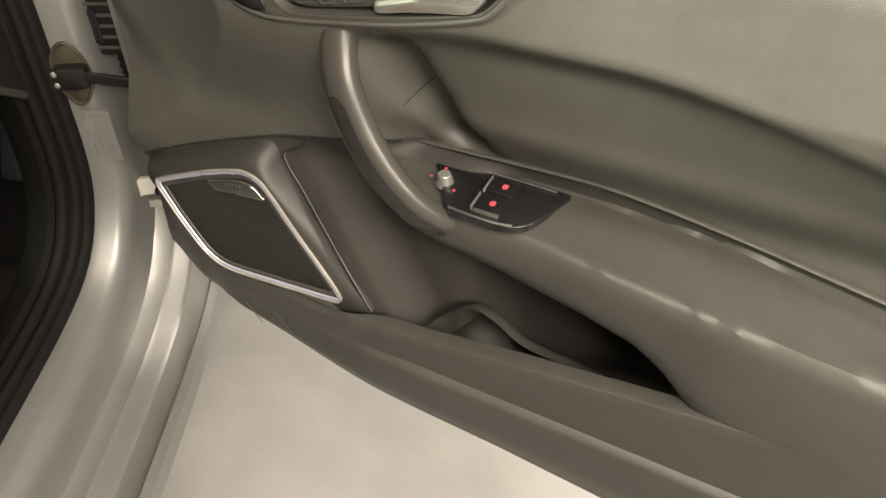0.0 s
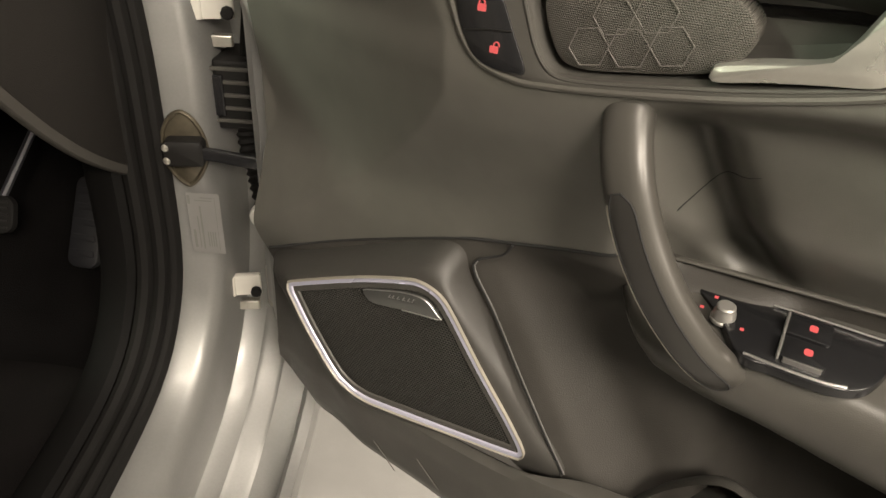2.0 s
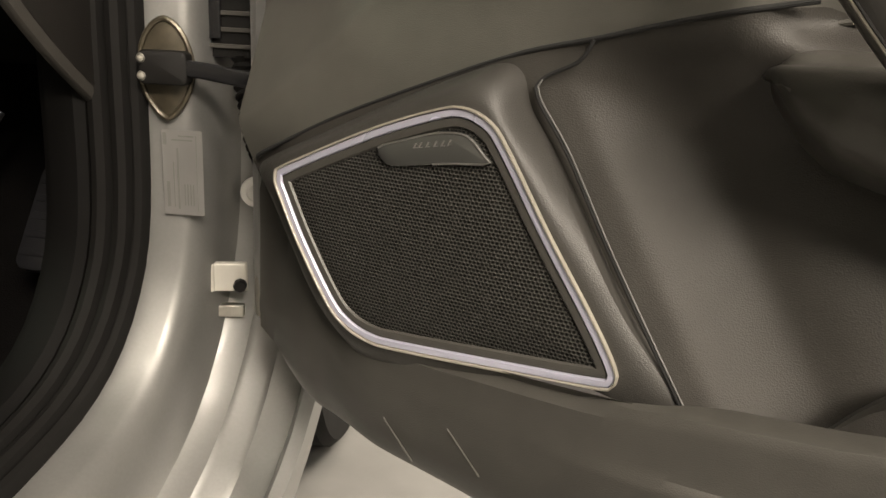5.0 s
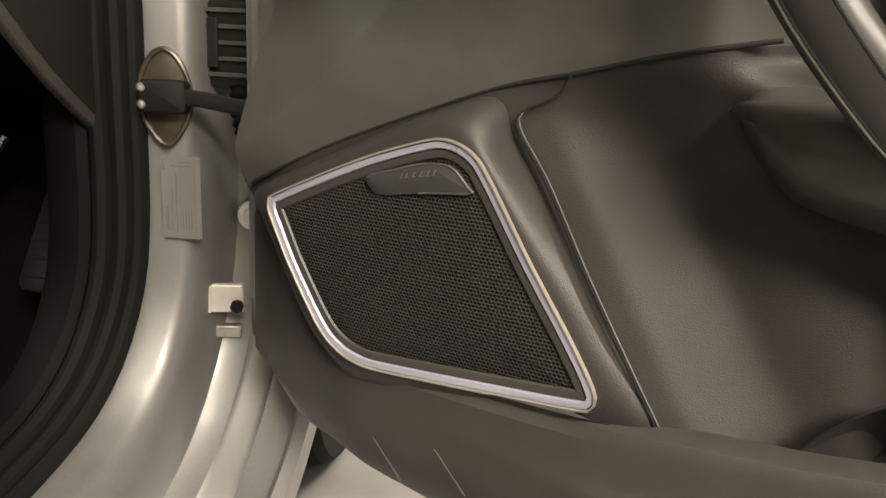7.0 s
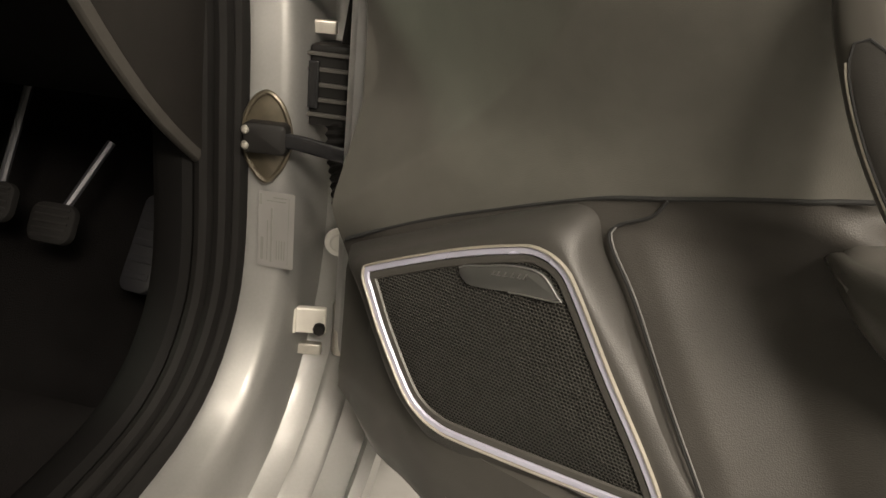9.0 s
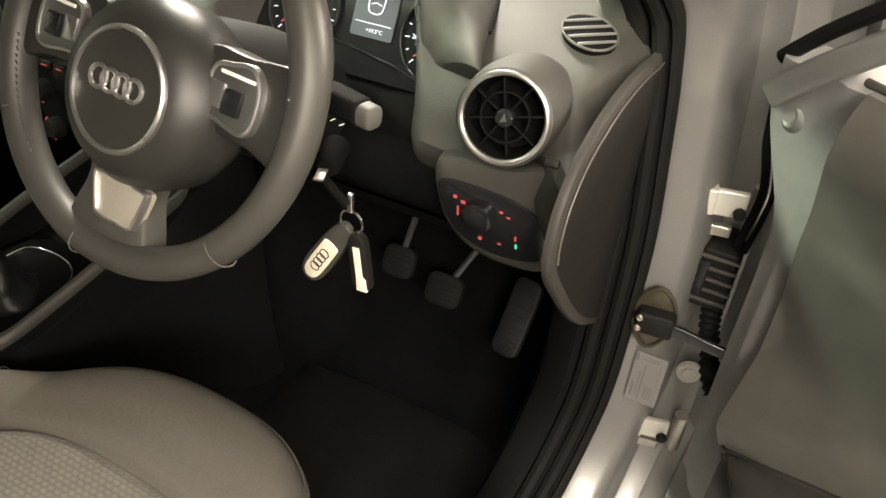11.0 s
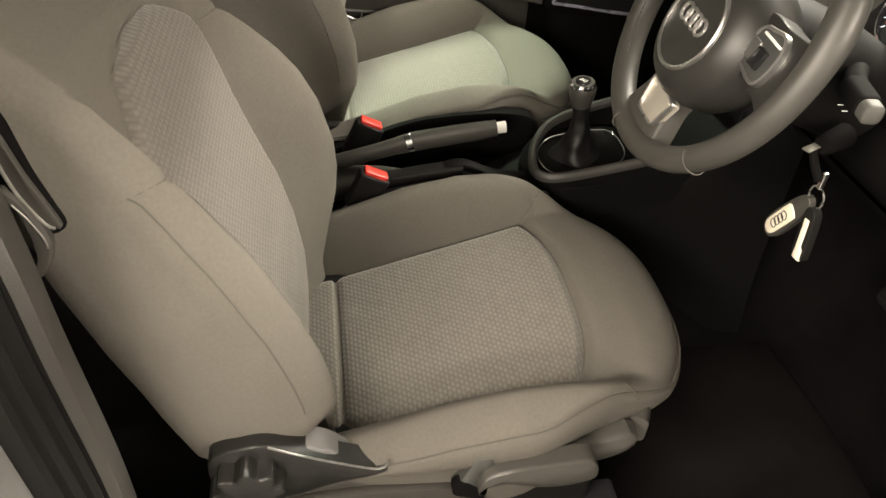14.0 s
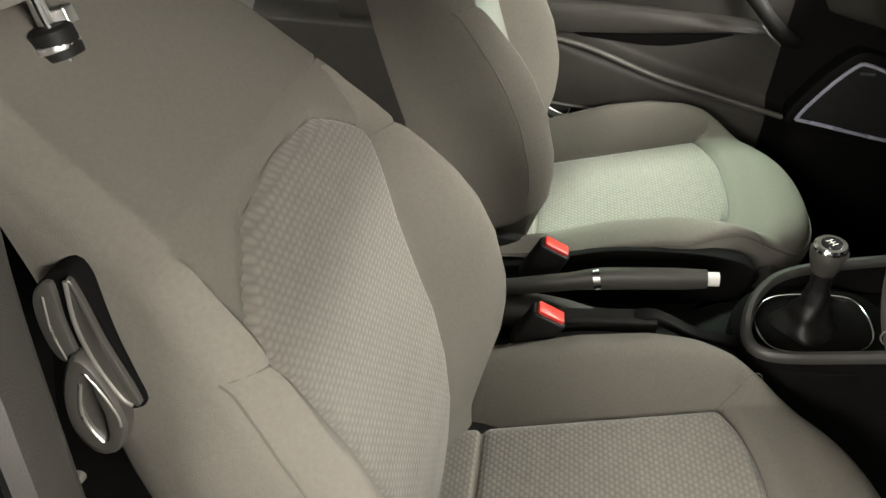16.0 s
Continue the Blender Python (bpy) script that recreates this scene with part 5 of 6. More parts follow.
air_vent(.613, .622, 1.036, (.12, -.96, .22))
air_vent(-.613, .622, 1.036, (-.12, -.96, .22))
SV = aim((.632, .777, 1.0770), (.04, -.16, .98), 24)
sv = part("demister_vent", moved(prism(oval(.027, .038, 36), -.006, .002, .0015), SV), BLACKED, dash, "small oval demister vent")
for b in (-.024, -.008, .008, .024):
    w = .026 * math.sqrt(max(0, 1 - (b / .038) ** 2))
    part("vent_slat", moved(block(2 * w, .0028, .0030, .0006, pose(0, b, .0012)), SV), PALE, sv)
part("vent_rim", moved(tube([(.0275 * math.cos(t), .0385 * math.sin(t), .002) for t in np.linspace(0, 2 * np.pi, 40, endpoint=False)], .0014, 6, ring=True), SV), PLASTIC_LIGHT, sv)

# ---- instrument cluster ----
cl = thing("instrument_cluster", (0, 0, 0), 0, "lit instrument cluster with two dials and a display", "instruments")
CM = pose(.372, .748, 1.043, 66)
part("cluster_face", moved(prism(rrect(.30, .125, .045, 8), -.02, 0, .002), CM), GLOSS, cl)
part("cluster_hood", sweep([tuple(CM @ Vector(((.165 if math.cos(t) < 0 else .108) * math.cos(t), .075 * math.sin(t) + .004, .01))) for t in np.linspace(-.25, np.pi + .25, 40)], oval(.014, .04, 16), (0, -.9, .4), closed=True), DASH, cl, "curved hood over the dials")
LIP = curve([(.474, .722, 1.000), (.478, .708, 1.018), (.483, .700, 1.038), (.485, .696, 1.060), (.481, .700, 1.088), (.468, .710, 1.114), (.445, .722, 1.130), (.40, .730, 1.138)], 30)
FOOT = curve([(.578, .690, 1.020), (.576, .668, 1.040), (.569, .662, 1.056), (.553, .695, 1.066), (.532, .758, 1.076), (.497, .843, 1.084), (.440, .942, 1.088), (.38, .99, 1.09)], 30)
part("hood_cheek", sheet(np.array([LIP + V(-.030, .065, 0), LIP + V(-.012, .012, 0), LIP + V(-.003, .001, 0)] + [LIP * (1 - j) + FOOT * j + V(.010, -.012, .020) * (4 * j * (1 - j)) ** .8 for j in np.linspace(0, 1, 18)] + [FOOT + V(-.004, 0, -.012)])), DASH, cl, "smooth side of the instrument hood")
part("hood_groove", tube(FOOT[8:] + V(.001, 0, .0), .0022, 6), BLACKED, cl, "dark joint between hood and dash top")
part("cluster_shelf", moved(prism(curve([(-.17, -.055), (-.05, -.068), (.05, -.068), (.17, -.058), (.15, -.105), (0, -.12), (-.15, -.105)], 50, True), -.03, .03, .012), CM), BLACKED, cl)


def dial(x, first, marks, needle):
    d = part("dial", moved(lathe([(.0, .0015), (.046, .0015), (.047, .004), (.049, .0045), (.0505, .002)], 44), CM @ pose(x, 0, 0)), GLOSS, cl, "black dial with a chrome rim")
    part("dial_rim", moved(tube([(.049 * math.cos(t), .049 * math.sin(t), .005) for t in np.linspace(0, 2 * np.pi, 48, endpoint=False)], .0014, 6, ring=True), CM @ pose(x, 0, 0)), CHROME, d)
    for i in range(marks):
        t = radians(225 - 270 * i / (marks - 1))
        part("dial_mark", moved(prism(rrect(.006 if i % 2 == 0 else .0035, .0012, .0004), .0018, .0024), CM @ pose(x + .0415 * math.cos(t), .0415 * math.sin(t), 0, 0, 0, math.degrees(t))), WHITE_GLOW, d)
    t = radians(needle)
    part("needle", moved(prism([(-.008, -.0012), (.036, -.0006), (.036, .0006), (-.008, .0012)], .004, .005), CM @ pose(x, 0, 0, 0, 0, needle)), RED_GLOW, d, "red needle")
    return d


left_dial = dial(-.078, 0, 17, 222)
right_dial = dial(.106, 0, 15, 222)
for tx, i in (("0", 0), ("20", 2), ("40", 4), ("60", 6)):
    t = radians(225 - 270 * i / 14)
    letters("dial_number", tx, .0075, CM @ pose(.106 + .0315 * math.cos(t), .0315 * math.sin(t), .0025), WHITE_GLOW, right_dial)
for i, (a, b, mt) in enumerate(((-.010, -.012, AMBER_GLOW), (.012, -.006, AMBER_GLOW), (-.016, -.026, RED_GLOW), (.006, -.027, RED_GLOW), (-.002, -.018, WHITE_GLOW), (.020, -.020, RED_GLOW), (.022, .010, RED_GLOW), (-.02, -.004, WHITE_GLOW))):
    part("warning_light", moved(prism(oval(.0026, .0022, 10), .002, .0026), CM @ pose(-.078 + a, b, 0)), mt, left_dial)
for a, b in ((.026, -.020), (.024, -.030), (.016, -.014)):
    part("warning_light", moved(prism(rrect(.005, .0035, .001), .002, .0026), CM @ pose(.106 + a, b, 0)), RED_GLOW, right_dial)
SCREEN = glow("display_backlight", (.16, .18, .22), .10)
disp = part("display", moved(prism(rrect(.056, .082, .003), .0005, .0022), CM @ pose(.018, .024, 0)), SCREEN, cl, "grey display with a car drawing")
part("display_line", moved(block(.048, .0012, .0005, .0002), CM @ pose(.018, -.001, .0022)), WHITE_GLOW, disp)
car = curve([(-.009, -.016), (-.0105, 0), (-.009, .016), (-.004, .021), (.004, .021), (.009, .016), (.0105, 0), (.009, -.016), (.004, -.020), (-.004, -.020)], 40, True)
part("display_car", moved(tube([(a, b, .003) for a, b in car], .0009, 5, ring=True), CM @ pose(.018, .030, 0)), WHITE_GLOW, disp)
for y0 in (.0095, -.010):
    part("display_car_glass", moved(tube([(-.007, y0, .003), (0, y0 + .002, .003), (.007, y0, .003)], .0007, 5), CM @ pose(.018, .030, 0)), WHITE_GLOW, disp)
part("display_open_door", moved(tube([(.010, .008, .003), (.019, .002, .003), (.017, -.001, .003)], .0008, 5), CM @ pose(.018, .030, 0)), WHITE_GLOW, disp)
letters("display_text", "+14.5°C", .0065, CM @ pose(.022, -.009, .0026), WHITE_GLOW, disp)
part("cluster_trim", moved(tube([(a, b, .004) for a, b in curve([(-.062, -.040), (-.042, -.027), (.0, -.031), (.040, -.037), (.060, -.040), (.078, -.045), (.100, -.052)], 30)], .0016, 6), CM), CHROME, cl)

# ---- steering wheel, turned a little to its right ----
wheel = thing("steering_wheel", (.363, .451, 1.071), 0, "black leather three-spoke steering wheel with silver buttons", "steering wheel")
WM = pose(0, 0, 0, 64.5) @ pose(0, 0, 0, 0, 0, -5)
an = np.linspace(0, 2 * np.pi, 96, endpoint=False)
grip = 1 + .10 * np.exp(-((an - radians(28)) / .25) ** 2) + .10 * np.exp(-((an - radians(152)) / .25) ** 2)
part("rim", moved(sweep(np.stack([.160 * np.cos(an), .160 * np.sin(an), 0 * an], 1), oval(.0148, .0168, 18), (0, 0, 1), grip, True, ring=True), WM), LEATHER, wheel, "black leather rim")
for t in (62, 118, 210, 262, 318):
    c = V(.162 * math.cos(radians(t)), .162 * math.sin(radians(t)), 0)
    loop = [tuple(c + .0150 * math.cos(q) * V(math.cos(radians(t)), math.sin(radians(t)), 0) + V(0, 0, .0172 * math.sin(q))) for q in np.linspace(0, 2 * np.pi, 20, endpoint=False)]
    part("rim_seam", moved(tube(loop, .0008, 5, (math.sin(radians(t)), -math.cos(radians(t)), .01), ring=True), WM), PIPING, wheel)
for i in range(18):
    t = radians(186 + i * 2.4)
    for rr in (.1475,):
        c = V(rr * math.cos(t), rr * math.sin(t), .0105)
        part("stitch", moved(tube([c + V(-.0022, .0012, 0), c + V(.0022, -.0012, .001)], .0007, 5), WM), PLASTIC_LIGHT, wheel)
part("airbag_cover", moved(lathe([(0, .036), (.046, .0355), (.056, .033), (.068, .026), (.078, .012), (.082, -.004), (.080, -.03), (.07, -.05)], 56), WM @ pose(.006, -.016, 0)), WHEELMAT, wheel, "round airbag cover")
part("cover_ring", moved(lathe([(.0465, .034), (.0475, .0375), (.0495, .038), (.0512, .0365), (.0518, .033)], 56), WM @ pose(.008, -.017, 0)), SATIN, wheel, "silver ring on the airbag cover")
for i in range(4):
    part("emblem_ring", moved(tube([(-.0115 + .013 * i + .0088 * math.cos(t), -.012 + .0088 * math.sin(t), .0375) for t in np.linspace(0, 2 * np.pi, 28, endpoint=False)], .0020, 8, ring=True), WM), SATIN, wheel, "chrome emblem ring")
for sg in (-1, 1):
    sp = part("spoke", moved(prism(curve([(sg * .055, .038), (sg * .10, .044), (sg * .150, .046), (sg * .156, .01), (sg * .152, -.030), (sg * .118, -.024), (sg * .085, -.022), (sg * .055, -.028)], 44, True), -.022, .006, .006), WM), WHEELMAT, wheel, "black spoke")
    kp = curve([(sg * .073, .029), (sg * .093, .037), (sg * .112, .039), (sg * .124, .024), (sg * .125, -.006), (sg * .114, -.016), (sg * .087, -.012), (sg * .073, -.008)], 40, True)
    part("button_frame", moved(frame_band(kp, offset(kp, .0045), .0, .012, lambda a, b, c: (a, b, c), .0015), WM), SATIN, sp, "satin silver button surround")
    part("button_pad", moved(prism(offset(kp, .004), .0, .0125, .001), WM), SATIN_DARK, sp)
    part("thumb_wheel", moved(block(.017, .020, .006, .002, pose(sg * .102, .007, .0115)), WM), GLOSS, sp)
    part("button", moved(block(.014, .020, .003, .001, pose(sg * .0835, .009, .0115)), WM), SATIN, sp)
    part("button_bar", moved(block(.034, .003, .002, .0006, pose(sg * .100, .0275, .012)), WM), WHITE_PRINT, sp)
low = part("lower_spoke", moved(prism(curve([(-.040, -.060), (-.034, -.10), (-.045, -.148), (0, -.156), (.045, -.148), (.034, -.10), (.040, -.060)], 44, True), -.022, .006, .006), WM), LEATHER, wheel, "lower spoke")
BG = curve([(-.018, -.092), (.010, -.0895), (.038, -.092), (.0425, -.095), (.042, -.100), (.036, -.126), (.033, -.130), (.028, -.1315), (-.004, -.1315), (-.010, -.129), (-.013, -.125), (-.0215, -.100), (-.021, -.095)], 60, True)
part("badge_plate", moved(prism(BG, .0, .0095, .0015), WM), SATIN_WARM, low, "brushed aluminium plate")
part("badge_edge", moved(frame_band(BG, offset(BG, .0035), .005, .0105, lambda a, b, c: (a, b, c), .001), WM), SATIN, low)
part("column", moved(lathe([(.055, -.03), (.06, -.06), (.065, -.14), (.06, -.22), (0, -.23)], 30), WM), PLASTIC_DARK, wheel, "black column shroud")

# stalk, ignition lock and keys
stalk = thing("wiper_stalk", (0, 0, 0), 0, "black stalk with white symbols and a grey tip", "stalk")
part("arm", tube(curve([(.41, .60, 1.03), (.46, .56, 1.043), (.497, .540, 1.050)], 12), .012, 12), CONSOLE, stalk)
SM = aim((.503, .536, 1.049), (.96, -.16, -.08))
part("barrel", moved(prism(rrect(.026, .024, .008, 5), -.022, .018, .004), SM), CONSOLE, stalk)
part("tip", moved(prism(rrect(.021, .021, .007, 5), .018, .033, .005), SM), STALKTIP, stalk, "grey end button")
for i, (a, b) in enumerate(((-.008, -.012), (.003, -.012), (-.008, 0), (.003, .002), (-.006, .012), (.006, .012))):
    part("symbol_bar", moved(prism(rrect(.006, .0014, .0004), 0, .0004), SM @ pose(b, -.0123, .002 + a, 90)), WHITE_PRINT, stalk)
keys = thing("ignition_key", (0, 0, 0), 0, "ignition key with ring, leather tag and folding key hanging", "keys")
part("lock_barrel", lathe([(0, .008), (.009, .008), (.012, .004), (.014, -.03)], 24, aim((.472, .548, .977), (.35, -.9, -.1))), BLACKED, keys)
part("key_blade", block(.010, .002, .018, .0006, aim((.474, .536, .977), (.35, -.9, -.1))), STEEL, keys)
part("key_head", sweep(curve([(.478, .530, .974), (.492, .528, .964), (.505, .530, .952)], 10), rrect(.009, .006, .002), closed=True), BLACKED, keys)
part("swivel", block(.006, .006, .020, .0015, pose(.507, .533, .944)), CHROME, keys)
part("split_ring", tube([(.507 + .0125 * math.cos(t), .534, .932 + .0125 * math.sin(t)) for t in np.linspace(0, 2 * np.pi, 30, endpoint=False)], .0013, 8, (0, 1, 0), ring=True), CHROME, keys, "steel split ring")
TG = lambda m: (lambda a, b, c: tuple(m @ Vector((a, -c, b))))
T1 = Matrix.Translation((.500, .534, .921)) @ Euler((radians(4), radians(33), 0)).to_matrix().to_4x4()
fob = part("leather_tag", prism(curve([(-.006, .004), (.006, .004), (.012, -.018), (.014, -.07), (.010, -.092), (0, -.098), (-.010, -.092), (-.014, -.07), (-.012, -.018)], 44, True), -.004, .004, .002, TG(T1)), LEATHER, keys, "black leather key tag")
part("tag_plate", prism(curve([(-.007, -.026), (.007, -.026), (.0095, -.034), (.0095, -.076), (.006, -.088), (0, -.091), (-.006, -.088), (-.0095, -.076), (-.0095, -.034)], 44, True), .003, .0058, .001, TG(T1)), IVORY, fob, "ivory plate on the tag")
for i in range(4):
    part("emblem_ring", tube([TG(T1)(.0052 * math.cos(t), -.044 - .0085 * i + .0055 * math.sin(t), .0062) for t in np.linspace(0, 2 * np.pi, 20, endpoint=False)], .0006, 6, (0, 1, 0), ring=True), PLASTIC_DARK, fob)
T2 = Matrix.Translation((.514, .533, .921)) @ Euler((0, radians(-7), 0)).to_matrix().to_4x4()
part("spare_key", prism(curve([(-.005, 0), (.005, 0), (.0095, -.012), (.010, -.055), (.006, -.062), (-.006, -.062), (-.010, -.055), (-.0095, -.012)], 36, True), -.005, .005, .002, TG(T2)), PLASTIC_DARK, keys, "black folding key")
part("spare_blade", prism([(-.003, -.012), (.0045, -.012), (.0045, -.045), (.008, -.048), (.008, -.062), (-.004, -.062), (-.003, -.045)], .003, .0065, .0006, TG(T2)), IVORY, keys, "pale metal blade")

# ---- pedals ----
def pedal(name, x, y, z, w, h, tilt, rz, label, top=None):
    p = thing(name, (0, 0, 0), 0, label, "pedal", "pedals")
    m = pose(x, y, z, tilt, 0, rz)
    part("pad", moved(prism(rrect(w, h, min(w, h) * .3, 5), -.008, .004, .003), m), PEDAL if top is None else RUBBER, p, "worn pedal pad")
    for i in range(5):
        part("pad_rib", moved(block(w * .78, h * .07, .0025, .0008, pose(0, -h * .34 + h * .17 * i, .0035)), m), PEDAL if top is None else PLASTIC_DARK, p)
    if top:
        part("arm", tube(curve([tuple(m @ Vector((0, 0, -.006))), top], 8), .006, 8), STEEL_DARK, p, "bare steel arm")


pedal("clutch_pedal", .325, .935, .570, .060, .055, 62, 0, "black rubber clutch pedal in the dark footwell", (.35, 1.02, .78))
pedal("brake_pedal", .420, .925, .555, .065, .055, 62, 0, "black rubber brake pedal on a steel arm", (.470, .99, .66))
pedal("accelerator_pedal", .548, .945, .540, .048, .135, 60, -8, "long grey accelerator pedal", None)

# ---- centre console, gear lever, handbrake and belt buckles ----
con = thing("centre_console", (0, 0, 0), 0, "black plastic centre console between the seats", "console")


def console_geo():
    rows = []
    for y in np.linspace(-.35, .80, 50):
        h = float(np.interp(y, [-.35, .0, .30, .36, .45, .60, .80], [.60, .60, .605, .635, .655, .68, .83]))
        w = float(np.interp(y, [-.35, .3, .40, .6, .8], [.075, .078, .088, .10, .14]))
        sec = [(-w - .03, .34), (-w - .008, .5), (-w, h - .03), (-w + .006, h - .008), (-w + .018, h), (0, h - .004), (w - .018, h), (w - .006, h - .008), (w, h - .03), (w + .008, .5), (w + .03, .34)]
        rows.append([(a, y, b) for a, b in curve(sec, 40)])
    return sheet(np.array(rows))


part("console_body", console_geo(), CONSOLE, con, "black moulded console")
part("radio_panel", prism(rrect(.30, .24, .04, 6), .74, .665, .012, lambda a, b, c: (a - .02, c - b * .12, b + .90)), GLOSS, con, "gloss black radio and heater panel")
for i in range(4):
    for j in range(3):
        part("stack_button", moved(block(.024, .010, .004, .0015), aim((-.13 + .030 * i, .664 - .12 * (.05 - .024 * j), .95 - .024 * j), (0, -1, .12))), PLASTIC_DARK, con)
        part("button_light", moved(block(.012, .0018, .0006, .0002), aim((-.13 + .030 * i, .6595 - .12 * (.05 - .024 * j), .95 - .024 * j), (0, -1, .12))), RED_GLOW, con)
for kx_, kz in ((-.112, .862), (-.105, .805)):
    part("stack_knob", lathe([(0, .018), (.013, .017), (.0155, .012), (.016, 0)], 24, aim((kx_, .662, kz), (0, -1, .12))), PLASTIC_DARK, con, "rotary knob")
    part("knob_light", tube([(kx_ + .0185 * math.cos(t), .654, kz + .0185 * math.sin(t)) for t in np.linspace(2.2, 4.6, 14)], .0011, 5, (0, 1, 0)), RED_GLOW, con)

gear = thing("gear_lever", (0, 0, 0), 0, "gear lever with black leather boot and chrome cap", "gear lever")
RIM = curve([(-.096, .72, .766), (-.096, .60, .740), (-.095, .49, .710), (-.074, .428, .697), (-.024, .388, .690), (.035, .367, .688), (.082, .366, .690), (.099, .395, .694), (.098, .47, .704), (.098, .60, .730), (.100, .72, .758)], 70)
part("surround", sweep(RIM, [(.007, -.013), (.0075, -.007), (.006, -.002), (.003, .001), (-.003, .001), (-.006, -.002), (-.0075, -.007), (-.007, -.013)], (0, 0, 1), closed=True), PLASTIC_GRAIN, gear, "grey-black raised surround")
part("surround_skirt", sweep(RIM, [(.0065, -.012), (.0065, -.10), (-.006, -.10), (-.006, -.012)], (0, 0, 1), closed=True), BLACKED, gear, "black skirt of the surround")
SURR = curve([(-.046, .445), (-.033, .408), (.005, .384), (.048, .384), (.073, .397), (.080, .43), (.076, .495), (.052, .528), (.010, .538), (-.034, .531), (-.047, .505)], 64, True)
gz = lambda a, b, c: (a, b, .672 + .10 * (b - .38) + c)
part("gear_tray", prism(offset(SURR, -.030), -.03, -.004, .004, gz), BLACKED, gear, "black tray under the boot")
part("chrome_frame", frame_band(offset(SURR, -.0015), offset(SURR, .0022), -.006, .0035, gz, .0015), CHROME, gear, "thin chrome frame")
boot_r = []
for k in np.linspace(0, 1, 26):
    c = V(.016, .455, .672) * (1 - k) + V(.019, .443, .792) * k
    r = .0125 + .019 * max(0, 1 - k * 1.5) ** 1.6 + .0012 * math.sin(k * 26) * (1 - k)
    wob = .16 * (1 - k)
    boot_r.append([c + V(r * 1.25 ** (1 - k) * math.cos(t) * (1 + wob * math.cos(4 * t + 2.2 * math.sin(k * 7))), r * 1.5 ** (1 - k) * math.sin(t) * (1 + wob * math.cos(3 * t + 3 * k)), 0) for t in np.linspace(0, 2 * np.pi, 44, endpoint=False)])
part("leather_boot", sheet(np.array(boot_r), False, True), BOOT, gear, "creased black leather boot")
part("stick", tube([(.0185, .445, .770), (.0195, .442, .812)], .0145, 16, (1, 0, 0), [1, 1.2]), BOOT, gear)
GK = aim((.0205, .441, .808), (.05, -.10, 1))
part("knob", moved(lathe([(.016, -.03), (.019, -.02), (.0225, -.006), (.0235, .004), (.021, .010)], 30), GK), LEATHER, gear, "leather gear knob")
part("knob_cap", moved(lathe([(.0215, .008), (.0215, .012), (.019, .0155), (0, .0165)], 30), GK), CHROME, gear, "chrome cap")
part("shift_pattern", moved(prism(oval(.013, .013, 24), .0160, .0172, .0004), GK), GLOSS, gear)
for a, b, w, h in ((-.005, 0, .0012, .010), (0, 0, .0012, .010), (.005, 0, .0012, .010), (0, 0, .011, .0012)):
    part("pattern_line", moved(prism(rrect(w, h, .0003) + V(a, b), .0172, .0176), GK), WHITE_PRINT, gear)

hb = thing("handbrake", (0, 0, 0), 0, "black handbrake lever with chrome ring and white button", "handbrake")
part("lever", sweep(curve([(-.002, -.06, .650), (-.003, .02, .668), (-.004, .10, .688), (-.004, .156, .703), (-.003, .20, .711), (-.001, .27, .722), (0, .306, .728)], 30), oval(.0125, .0155, 16, 2.4), (0, 0, 1), np.interp(np.linspace(0, 1, 30), [0, .5, .6, .9, 1], [.85, .9, 1.1, 1.05, .9]), True), LEATHER, hb, "black grip")
part("ring", sweep([(-.0035, .150, .7015), (-.0035, .160, .704)], oval(.0142, .0172, 18), (0, 0, 1), closed=True), CHROME, hb, "chrome ring")
part("button", sweep([(0, .302, .7275), (.0005, .322, .730)], oval(.0085, .0095, 16, 3), (0, 0, 1), closed=True), WHITE_PLASTIC, hb, "white release button")
part("gaiter", sweep(curve([(0, -.06, .60), (0, .02, .625), (0, .10, .625), (0, .17, .608)], 16), oval(.03, .03, 14), (0, 0, 1), closed=True), LEATHER, hb)


def buckle(x, y, z):
    b = thing("belt_buckle", (x, y, z), 0, "black belt buckle with a red release button", "belt buckle", "belt buckles")
    part("body", moved(prism(rrect(.030, .052, .008, 5), -.07, -.002, .005), pose(0, 0, 0, -25, 0, 0)), PLASTIC_DARK, b, "black buckle body")
    part("release_button", moved(prism(rrect(.022, .040, .003, 3), -.006, .0035, .002), pose(0, 0, 0, -25, 0, 0)), RED, b, "red release button")
    part("stalk", tube(curve([(0, -.014, -.06), (0, -.035, -.12), (0, -.05, -.17)], 8), .010, 8, (1, 0, 0)), PLASTIC_DARK, b)


buckle(-.072, .094, .705)
buckle(.077, .091, .697)
tong = thing("belt_webbing", (0, 0, 0), 0, "folded grey belt webbing beside the seat", "seat belt")
part("webbing", slab(np.array([[(.100 + .016 * math.sin(a), .005 + .011 * k, .620 + .010 * k + .004 * math.sin(a * 2)) for k in np.linspace(0, 3, 8)] for a in np.linspace(0, 2, 8)]), (0, .002, .003)), WEB, tong)
ph = thing("console_tray", (0, 0, 0), 0, "black console tray edge beside the handbrake", "tray")
part("tray", sweep(curve([(.045, .10, .655), (.050, .19, .672), (.052, .24, .678)], 12), rrect(.03, .03, .006), closed=True), PLASTIC_DARK, ph)
part("tray_flap", sweep(curve([(.048, .19, .672), (.05, .235, .690), (.05, .30, .664), (.05, .38, .655)], 16), rrect(.024, .014, .005), closed=True), CONSOLE, ph)

# ---- passenger door seen across the cabin ----
pd = thing("passenger_door", (0, 0, 0), 0, "closed passenger door trim with chrome-ringed speaker", "car door")


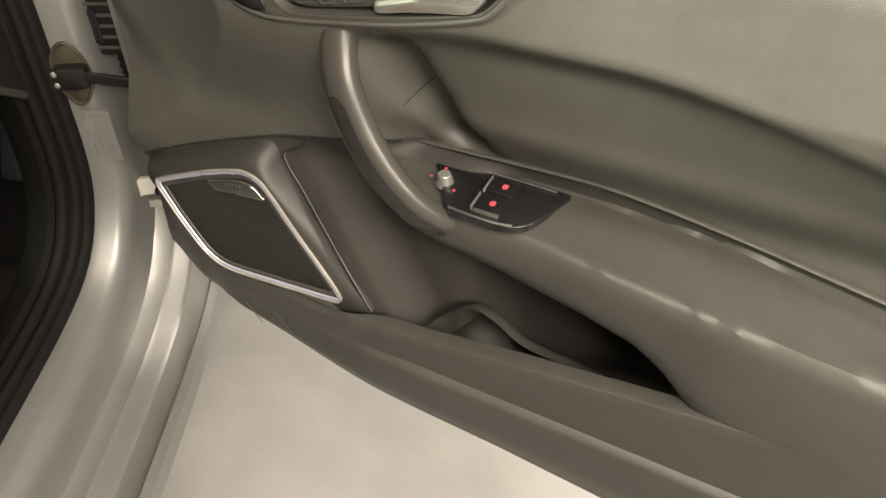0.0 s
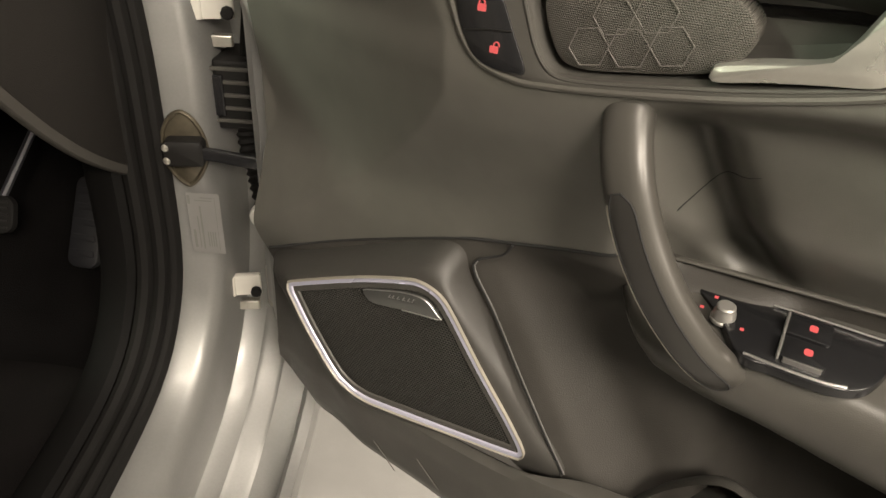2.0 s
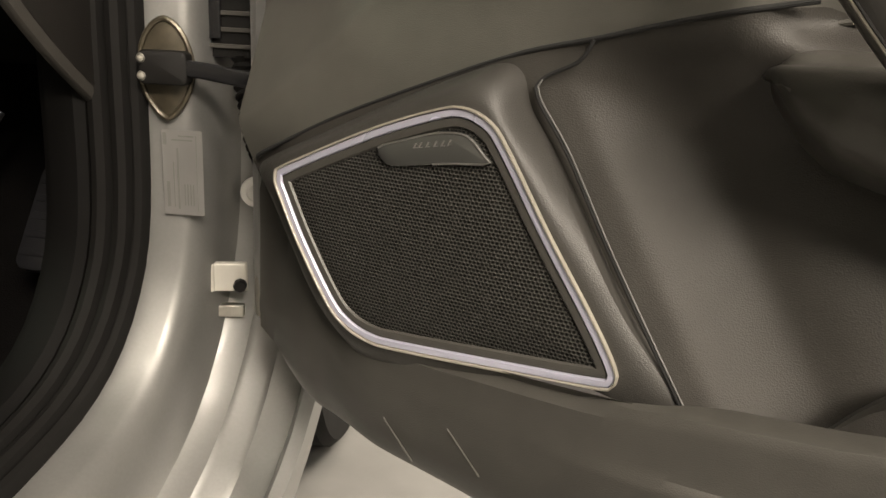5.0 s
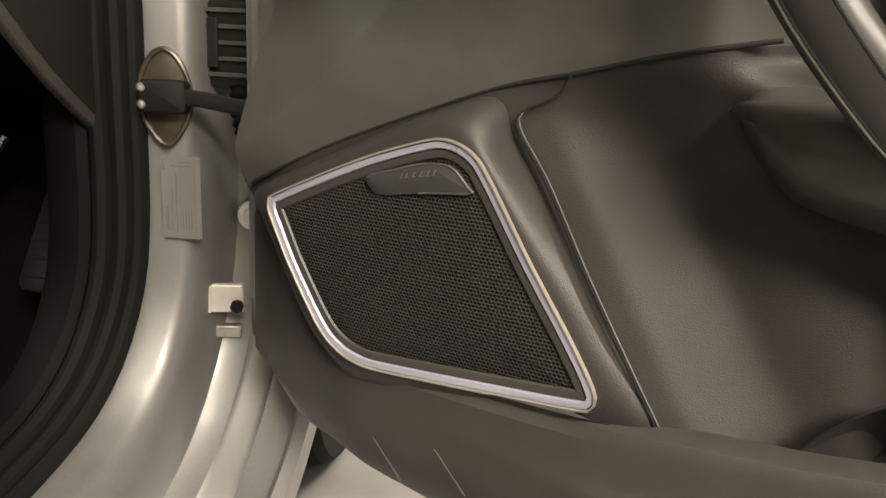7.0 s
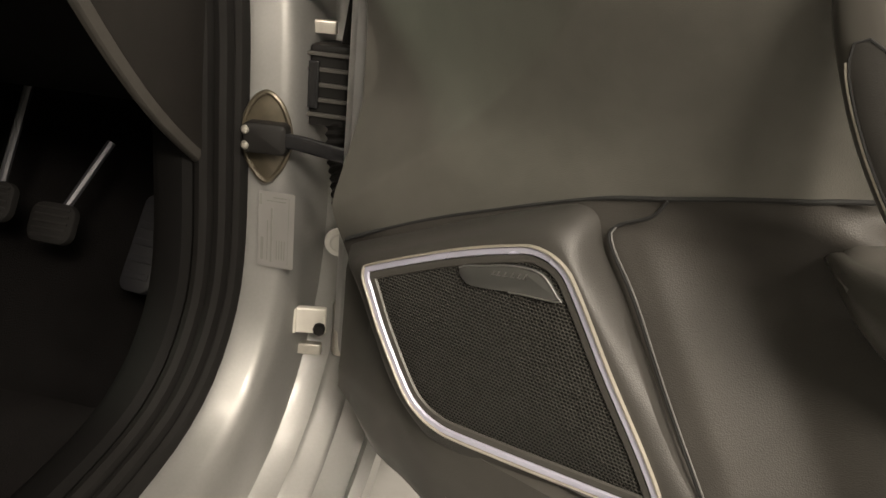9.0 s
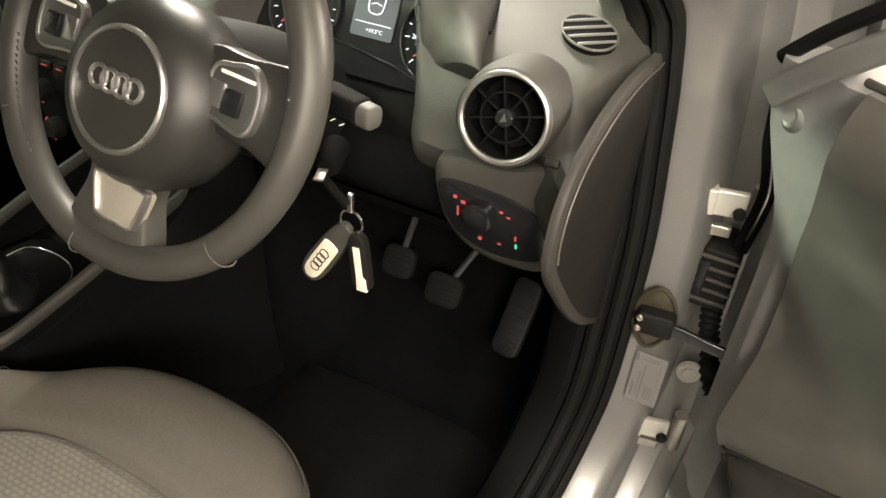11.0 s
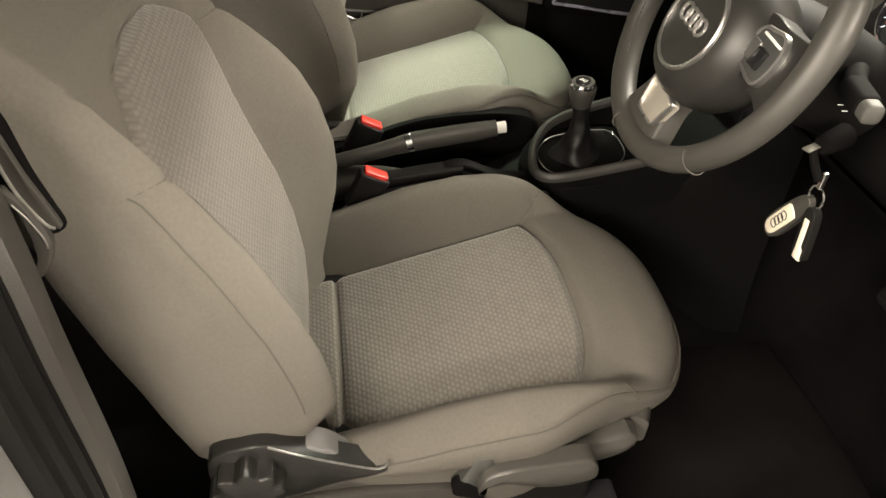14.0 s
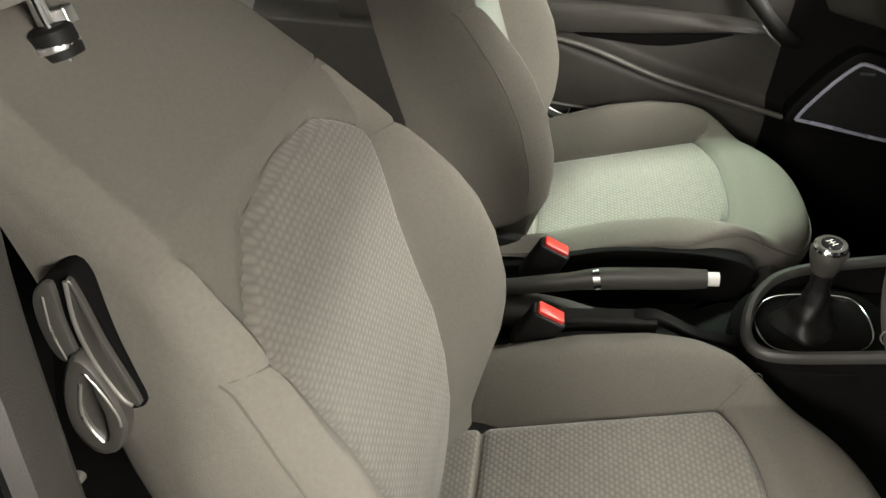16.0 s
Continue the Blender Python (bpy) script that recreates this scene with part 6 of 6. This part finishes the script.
def pdoor_geo(y0, y1):
    ys, zs = np.linspace(y0, y1, 60), np.linspace(.28, 1.10, 190)
    y, z = np.meshgrid(ys, zs, indexing="ij")
    line = np.interp(y, [-.45, .06, .30, .584, 1.05], [.83, .825, .75, .68, .64])
    x = -.705 + .045 * sm(.02, -.02, z - line) * sm(.62, .50, y) - .02 * sm(.95, 1.1, z)
    x += .022 * np.exp(-((z - .93) / .05) ** 2) * sm(.5, .3, y)
    return sheet(np.stack([x, y, z], -1))


# one trim in two colours: lighter where window light falls, black for shade ahead
part("trim_panel", pdoor_geo(-.60, .53), LOWER, pd, "door trim, kept lighter where window light falls")
part("shaded_front_trim", pdoor_geo(.53, 1.25), CONSOLE, pd, "front of the door trim, blackened for the shade round the speaker")
def ledge():
    rows = []
    for y in np.linspace(-.40, .505, 50):
        top = float(np.interp(y, [-.4, .058, .246, .449, .505], [.896, .893, .890, .872, .862]))
        low = float(np.interp(y, [-.4, .06, .25, .42, .505], [.826, .830, .843, .856, .859]))
        rows.append([(a, y, b) for a, b in curve([(-.72, top + .006), (-.675, top + .002), (-.660, top), (-.654, top - .006), (-.652, (top + low) / 2), (-.660, low + .003), (-.675, low), (-.72, low + .004)], 22)])
    return sheet(np.array(rows))


part("armrest_ledge", ledge(), LOWER, pd, "grey ledge along the door")
part("slot", prism(curve([(-.40, .833), (.06, .833), (.30, .842), (.44, .852), (.40, .832), (.28, .806), (.10, .815), (-.40, .818)], 40, True), -.012, .004, .002, lambda a, b, c: (-.700 + c, a, b)), BLACKED, pd, "dark slot under the ledge")
ph_ = part("pull_handle", sweep(curve([(-.672, .425, .945), (-.650, .448, .925), (-.640, .478, .895), (-.645, .510, .868), (-.668, .540, .848)], 24), oval(.020, .014, 16), closed=True), PLASTIC_DARK, pd, "black pull handle")
# the handle's highlight is added as a thin satin tube
part("handle_highlight", tube(curve([(-.637, .462, .888), (-.628, .478, .872), (-.632, .505, .850)], 14), .0022, 8), SATIN_DARK, ph_, "satin line as the highlight on the pull handle")
PR = curve([(.589, .684), (.605, .72), (.640, .775), (.672, .812), (.69, .819), (.74, .805), (.82, .775), (.870, .753), (.879, .744), (.865, .715), (.84, .675), (.822, .655), (.805, .649), (.74, .657), (.65, .672), (.60, .679)], 90, True)
PM = lambda a, b, c: (-.69 + c, a, b)
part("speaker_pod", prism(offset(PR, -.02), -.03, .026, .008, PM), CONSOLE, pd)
part("speaker_ring", frame_band(PR, offset(PR, .0075), .02, .030, PM, .002), RING, pd, "polished aluminium speaker ring")
part("speaker_mesh", prism(offset(PR, .009), .0, .0265, .001, PM, .001), GRILLE_P, pd, "black speaker mesh")
part("badge", prism(rrect(.03, .006, .002), .0275, .029, 0, lambda a, b, c: PM(a + .70, b + .796, c)), SATIN_DARK, pd)
part("arm_edge", tube([(-.655, a, b) for a, b in curve([(-.3, .832), (.06, .822), (.30, .752), (.56, .690)], 24)], .006, 8), PLASTIC_LIGHT, pd, "pale edge of the armrest")
part("pocket_strip", tube([(-.657, a, b) for a, b in ((-.25, .70), (.05, .678), (.20, .664))], .004, 8), SATIN_DARK, pd)

# ---- side trim behind the driver's seat, floor mat ----
q = thing("rear_side_trim", (0, 0, 0), 0, "dark rear side trim with belt guide bar", "side trim")
part("panel", block(.10, 1.0, .70, .02, pose(.655, -.80, .33)), PLASTIC_DARK, q)
part("belt_bar", tube([(.596, -.40, .915), (.592, -.30, .930), (.590, -.248, .938)], .0032, 8), STEEL_DARK, q, "metal belt guide bar")
part("bar_bolt", lathe([(0, .005), (.004, .004), (.0048, 0)], 14, aim((.588, -.246, .938), (1, .2, .2))), STEEL, q)
mat_ = thing("floor_mat", (0, 0, 0), 0, "black carpet floor mat in the driver's footwell", "floor mat")
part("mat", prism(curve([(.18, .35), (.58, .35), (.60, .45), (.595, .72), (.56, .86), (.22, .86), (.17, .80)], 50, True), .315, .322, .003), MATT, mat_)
kick = thing("kick_panel_clip", (0, 0, 0), 0, "black plastic trim clip on the footwell kick panel", "trim clip")
part("clip_edge", tube(curve([(.692, .822, .585), (.692, .822, .556), (.692, .852, .535), (.692, .860, .505), (.692, .858, .470), (.692, .842, .448)], 24), .0022, 8, (1, 0, 0)), GLOSS, kick)
